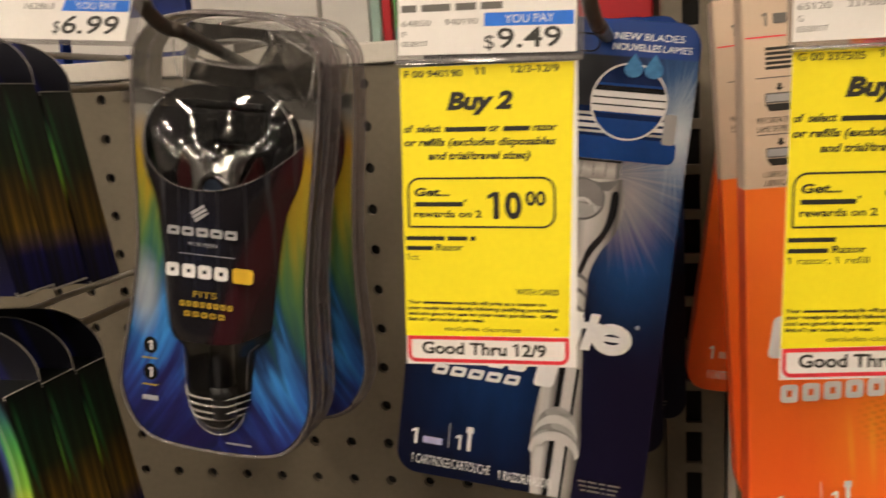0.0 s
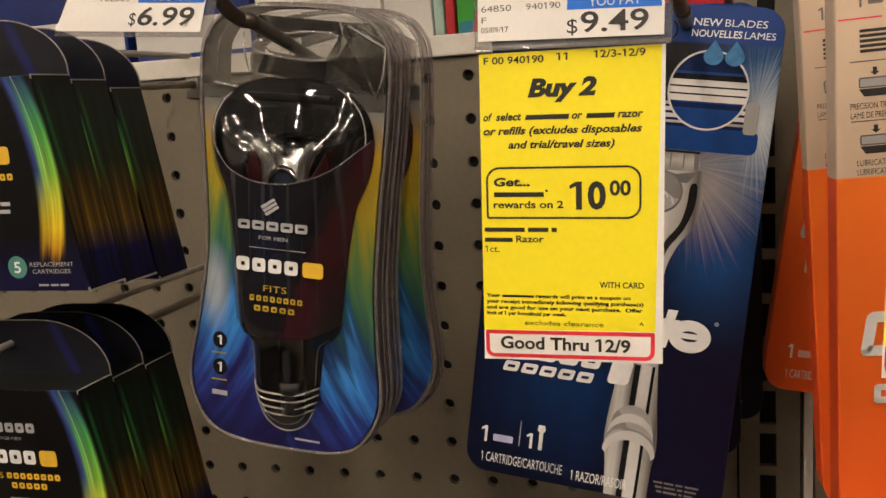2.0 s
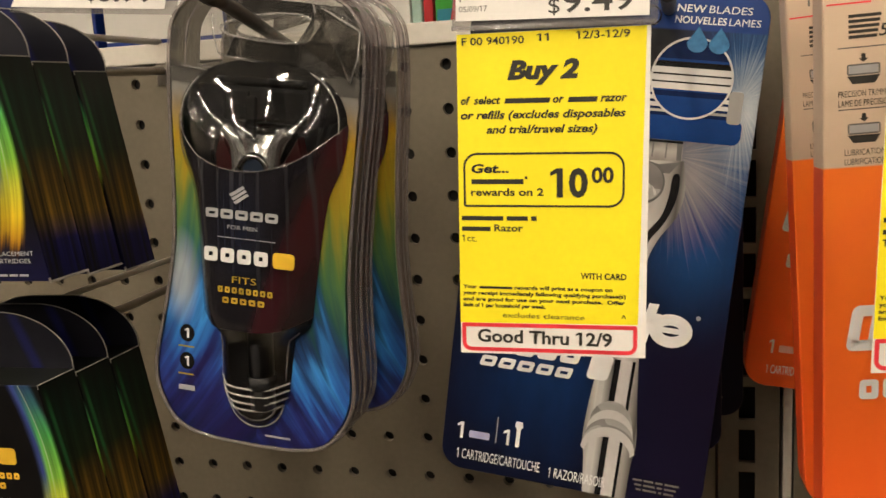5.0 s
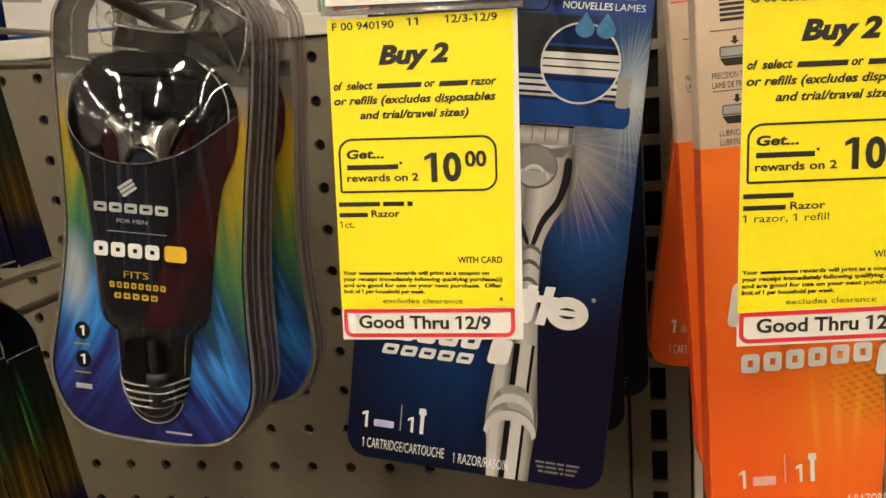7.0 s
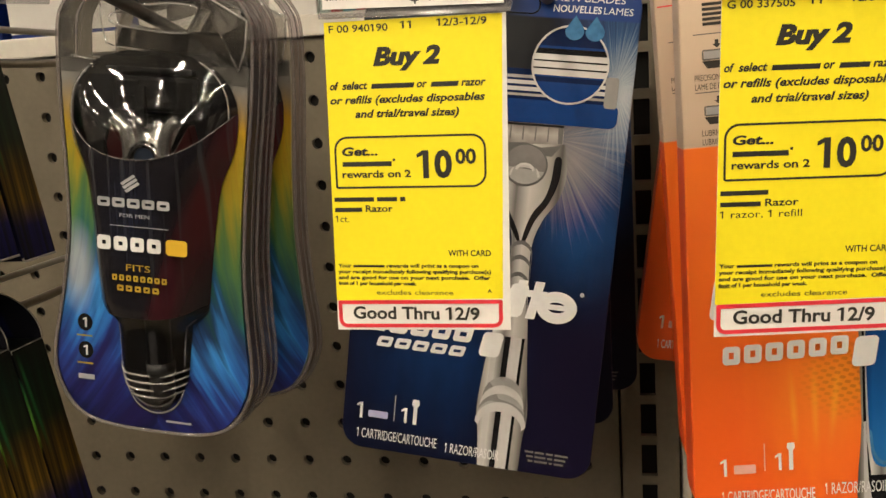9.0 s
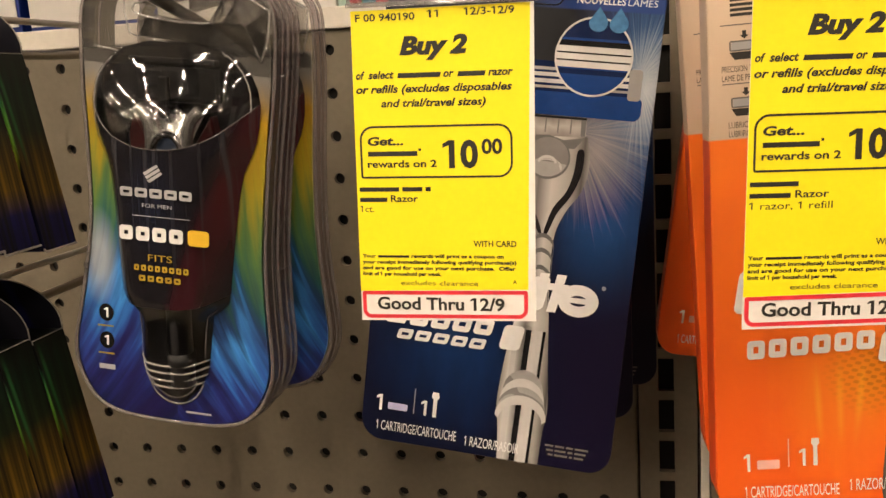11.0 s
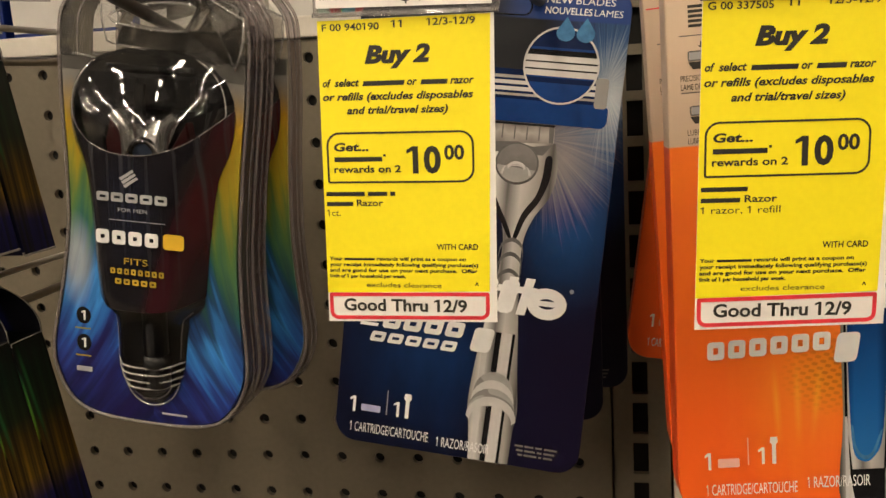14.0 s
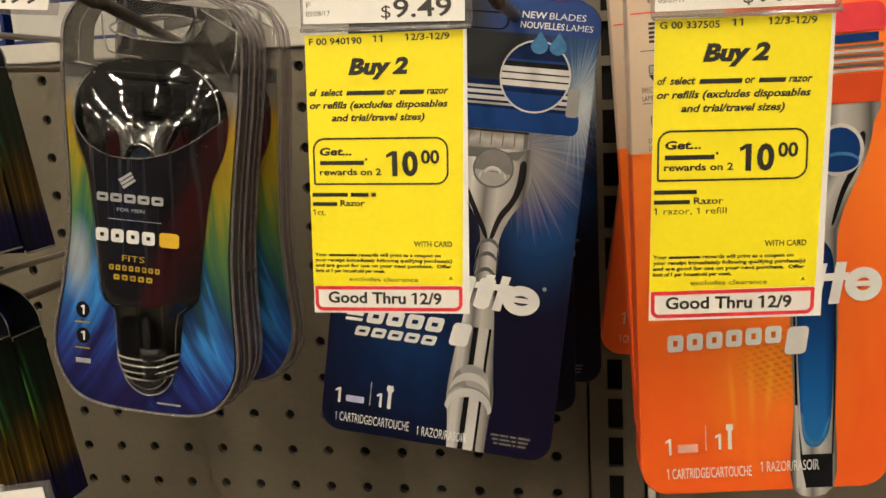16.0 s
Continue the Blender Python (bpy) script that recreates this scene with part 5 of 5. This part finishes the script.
    part("printed_grip", flat(spline([(16.6, -8), (18.4, 0), (22, 3.4), (26.4, 1.6), (29.2, -6), (29.2, -30), (27.6, -66), (24.4, -75.5), (20.4, -77.0), (17.2, -72), (16.0, -50), (15.6, -25)], 4)[::-1], 0.5), GRIP_PRINT, ob, "blue printed handle")
    rim_points = [(16.6, -64), (17.4, -71.6), (20.6, -76.2), (24.2, -74.8), (27.2, -66.4), (26.6, -66.0), (23.8, -73.4), (20.8, -74.8), (18.3, -71.0), (17.4, -64)]
    part("printed_shine", flat(spline(rim_points, 3)[::-1], 0.62), AQUA, ob)
    part("printed_line", flat([(14.2, -8), (15.0, -8), (15.6, -66), (17.0, -80), (16.0, -80), (14.6, -66)][::-1], 0.6), BLACK_GLOSS, ob)
    part("printed_line", flat([(29.6, -8), (30.2, -8), (29.2, -60), (28.4, -80), (27.7, -80), (28.5, -60)][::-1], 0.6), BLACK_GLOSS, ob)
    part("printed_inlay", flat([(15.6, -80), (28.2, -80), (28.0, -93.6), (18.2, -93.6)], 0.45), BLACK_GLOSS, ob)
    part("printed_edge", flat([(14.6, -60), (15.4, -60), (16.6, -93.4), (14.6, -93.4)], 0.62), SILVER_LIGHT, ob)
    part("cartridge_cap", sheet(rounded(-4, 76, 47.6, 86, (4, 4, 1, 1), 4), 0.05, 1.2, chamfer=0.5), RED, ob, "red cartridge head")
    part("cartridge_strip", flat([(-4, 72.2), (45.1, 72.4), (45.1, 75.4), (-4, 75.2)], 0.9), BLUE_PLASTIC, ob, "blue strip")
    for i in range(6):
        bars([(-4, 46.8, 62.2 + 1.65 * i)], 1.0, 0.9, (SILVER_LIGHT, SILVER_DARK)[i % 2], ob, 0.0, "blade")
    part("cartridge_foot", flat([(-4, 51.4), (45.6, 51.4), (46.8, 61.6), (-4, 61.6)], 0.8), ORANGE_SIDE, ob, "orange cartridge body")
    # brand marks as plain blocks
    letters(6, -32.0, 11.2, -36.4, 6.6, 0.7, WHITE_INK, ob, 0.05, 0.14, "brand_mark", 1.6)
    letters(1, 10.8, 19.0, -39.8, 10.6, 0.8, WHITE_INK, ob, 0.16, 0.05)
    letters(4, -36.0, 14.0, -20, 15.0, 0.7, WHITE_INK, ob, 0.18, 0.16, "brand_mark", 3.0)
    bars([(20.0, 23.8, -21.6), (27.0, 30.8, -21.4)], 15.6, 0.8, WHITE_INK, ob, 0.2, "brand_mark")
    bars([(18.6, 34.0, -12.6)], 2.8, 0.84, WHITE_INK, ob, 0.2, "brand_mark")
    bars([(35.0, 45.0, -15.4)], 2.0, 0.84, WHITE_INK, ob)
    part("brand_mark", ring_strip(oval(39.6, -14.6, 6.6, 6.4, 26), 4.0, 0.8), WHITE_INK, ob)
    words("1", -34.2, -77.6, 2.2, 6.4, k, WHITE_INK, ob, 0.012)
    part("printed_cartridge", flat(rounded(-29.6, -77.0, -22.0, -73.6, 0.4, 2), k), PINK, ob)
    bars([(-19.1, -18.7, -76.4)], 10.4, k, PINK, ob)
    words("1", -15.4, -76.2, 2.2, 6.2, k, WHITE_INK, ob, 0.012)
    part("printed_razor", flat([(-10.6, -76.4), (-9.2, -76.4), (-9.2, -69), (-8.5, -68.2), (-8.7, -66.2), (-11.1, -66.2), (-11.3, -68.2), (-10.6, -69)], k), WHITE_INK, ob)
    words("1 CARTRIDGE/CARTOUCHE", -34.0, -87.6, 32.0, 4.2, k, WHITE_INK, ob)
    words("1 RAZOR/RASOIR", 1.4, -86.2, 21.6, 4.2, 0.75, WHITE_INK, ob)
    return ob


ORANGE_BOX_POSE = face_pose(0.265, -0.200, 1.395, -2.0, 6.0)
FIRST_BOX = razor_box(ORANGE_BOX_POSE)
copy_thing(FIRST_BOX, face_pose(0.2622, -0.160, 1.3955, -3.8, 4.0))
copy_thing(FIRST_BOX, face_pose(0.2620, -0.078, 1.408, 7.0, 2.0))


# ---- black cartridge cartons ----
def cartridge_carton(m):
    """A black hanging carton: flared box with a rounded hanging header at its back."""
    ob = thing("cartridge_carton", m, "black carton of replacement cartridges with a rainbow sweep", "carton", "black cartridge cartons on hooks")
    top, foot, deep = 46.5, 61.0, 23.2
    part("box", sheet([(-foot, -44.5), (foot, -44.5), (top, 44.5), (-top, 44.5)], -deep, 0.0, chamfer=0.35), CARTON_PRINT, ob, "black box with rainbow print")
    tab = [(top, 44.0)]
    for i in range(1, 13):
        a = radians(90 * i / 12)
        tab.append((top - 36 + 36 * math.cos(a), 46 + 24 * math.sin(a)))
    tab += [(-u, v) for u, v in tab[::-1]]
    part("header", sheet(tab, -deep - 0.6, -deep), CARTON_HEAD, ob, "black rounded hanging header")
    edge = [((u) * MM, v * MM, (-deep + 0.1) * MM) for u, v in tab]
    smooth(part("header_edge", tube(edge, 0.0003, 5), EDGE, ob, "pale cut board edge"))
    part("box_edge", tube([(top * MM, 44.6 * MM, -deep * MM), (top * MM, 44.6 * MM, 0), ((top + 0.3) * MM, 43 * MM, 0.0001)], 0.0003, 5), EDGE, ob, "pale worn board edge")
    part("box_edge", tube([(foot * MM, -44.6 * MM, -deep * MM), (foot * MM, -44.6 * MM, 0), ((foot - 0.3) * MM, -43 * MM, 0.0001)], 0.0006, 5), EDGE, ob, "pale worn board edge")
    k = 0.3
    for i in range(3):
        o = i * 2.1
        part("brand_emblem", flat([(-6 + o * 0.5, 33.4 - o), (0.6 + o * 0.5, 37.8 - o), (1.6 + o * 0.5, 36.6 - o), (-5 + o * 0.5, 32.2 - o)], k), GREY_WHITE, ob)
    letters(5, -6, 22, 24.6, 4.4, k, GREY_WHITE, ob, 0.0, 0.16)
    words("FOR MEN", 2, 21.0, 11, 1.5, k, GREY_WHITE, ob)
    letters(4, -10, 20.5, 9.8, 6.4, k, WHITE_INK, ob, 0.0, 0.13)
    letters(1, 21.4, 31.0, 9.2, 7.4, k, GOLD_INK, ob, 0.0, 0.05)
    words("FITS", -8, 2.6, 8, 2.8, k, GOLD_INK, ob)
    letters(8, 2, 31.6, 2.6, 2.8, k, GOLD_INK, ob, 0.0, 0.2)
    letters(5, 4, 24, -2.0, 2.8, k, GOLD_INK, ob, 0.0, 0.2)
    bars([(2, 12, -8.0), (13, 21, -8.0), (22.5, 27.5, -8.0), (1, 12, -11.2), (13, 27, -11.2)], 1.6, k, GREY_WHITE, ob)
    part("count_disc", flat(oval(26.4, -34.2, 4.8, 4.8), k), TEAL, ob, "teal printed disc")
    words("5", 24.7, -36.5, 3.4, 4.6, k + 0.2, WHITE_INK, ob, 0.02)
    words("REPLACEMENT", 32.8, -34.0, 21.8, 1.8, k, GREY_WHITE, ob)
    words("CARTRIDGES", 33.8, -37.0, 19, 1.8, k, GREY_WHITE, ob)
    bars([(36, 41, -42.4), (42, 46, -42.4), (46.8, 51, -42.4)], 0.9, k, GREY_WHITE, ob)
    return ob


def carton_head():
    g = Graph("black_header_print")
    u, v, w = g.local()
    stripe = g.math("ABSOLUTE", g.math("SUBTRACT", u, g.math("ADD", g.math("MULTIPLY", v, -0.42), 47)))
    c = g.mix(g.math("MULTIPLY", g.span(stripe, 4, 1), 0.8), (0.009, 0.009, 0.014), (0.012, 0.014, 0.085))
    g.shader.inputs["Specular IOR Level"].default_value = 0.25
    return g.finish(c, 0.34, 0.0, 0.0)


CARTON_HEAD = carton_head()
EDGE = plain("pale_board_edge", (0.26, 0.24, 0.21), 0.6)
FIRST_CARTON = cartridge_carton(face_pose(-0.1235, -0.2095, 1.4430, 0.0, 0.0, 0.0))
for y, z in ((-0.1858, 1.4412), (-0.1600, 1.4375)):
    copy_thing(FIRST_CARTON, face_pose(-0.1235, y, z, 0.3, 0.0, 0.0))
for y, z in ((-0.2075, 1.3090), (-0.1835, 1.3068), (-0.1590, 1.3050)):
    copy_thing(FIRST_CARTON, face_pose(-0.1240, y, z, -0.4, 0.0, 0.0))


# ---- goods behind the top rail ----
def goods_box(x0, x1, high, material, label, deep=0.05, y=0.034, band=None):
    ob = thing("goods_box", pose((x0 + x1) / 2, y, 1.5022), label, "box", "boxed goods on the upper shelf")
    w = (x1 - x0) / 2
    part("carton", block(-w, 0, 0, w, deep, high, 0.0012), material, ob)
    if band:
        part("printed_band", block(-w * 0.98, -0.0006, high * 0.05, w * 0.98, -0.0002, high * 0.22), band, ob)
    return ob


GOODS_BLUE = plain("blue_carton", (0.010, 0.035, 0.24), 0.35, 0, 0.5, 40)
GOODS_WHITE = plain("white_carton", (0.80, 0.78, 0.75), 0.5, 0, 0.06, 60)
GOODS_RED = plain("red_carton", (0.55, 0.02, 0.03), 0.4)
GOODS_GREEN = plain("green_carton", (0.04, 0.36, 0.03), 0.4)
GOODS_AQUA = plain("aqua_carton", (0.42, 0.60, 0.54), 0.4)
GOODS_TEAL = plain("teal_carton", (0.02, 0.24, 0.36), 0.4)
goods_box(-0.42, -0.20, 0.16, GOODS_BLUE, "blue carton with white print on the upper shelf", 0.08, 0.034, GOODS_WHITE)
goods_box(-0.195, -0.105, 0.14, GOODS_BLUE, "dark blue carton with a white band on the upper shelf", 0.08, 0.036, GOODS_WHITE)
goods_box(-0.10, -0.012, 0.13, GOODS_WHITE, "white carton on the upper shelf")
goods_box(-0.010, 0.0215, 0.13, GOODS_WHITE, "narrow white carton on the upper shelf")
goods_box(0.0225, 0.0290, 0.13, GOODS_AQUA, "pale aqua carton on the upper shelf")
goods_box(0.0300, 0.0360, 0.03, GOODS_RED, "small red carton on the upper shelf")


def cone_pack(x):
    """A green pack with a red cone and a teal foot printed on it."""
    ob = thing("goods_pack", pose(x, 0.034, 1.5022), "green pack with a red cone on the upper shelf", "pack")
    part("pack", block(-0.0095, 0, 0, 0.0120, 0.03, 0.09, 0.001), GOODS_GREEN, ob)
    part("foot_print", sheet([(-9, 0.6), (11.6, 0.6), (11.6, 11), (-8, 11)], 0.1, 0.3), GOODS_TEAL, ob).matrix_local = pose(0, -0.0001, 0, 90)
    part("cone_print", sheet([(-1, 0.6), (9.5, 0.6), (6.5, 17), (2.5, 17)], 0.4, 0.6), GOODS_RED, ob).matrix_local = pose(0, -0.0001, 0, 90)
    return ob


cone_pack(0.0470)
goods_box(0.063, 0.150, 0.10, GOODS_WHITE, "white carton behind the price holder")
goods_box(0.152, 0.196, 0.12, GOODS_RED, "red carton on the upper shelf")
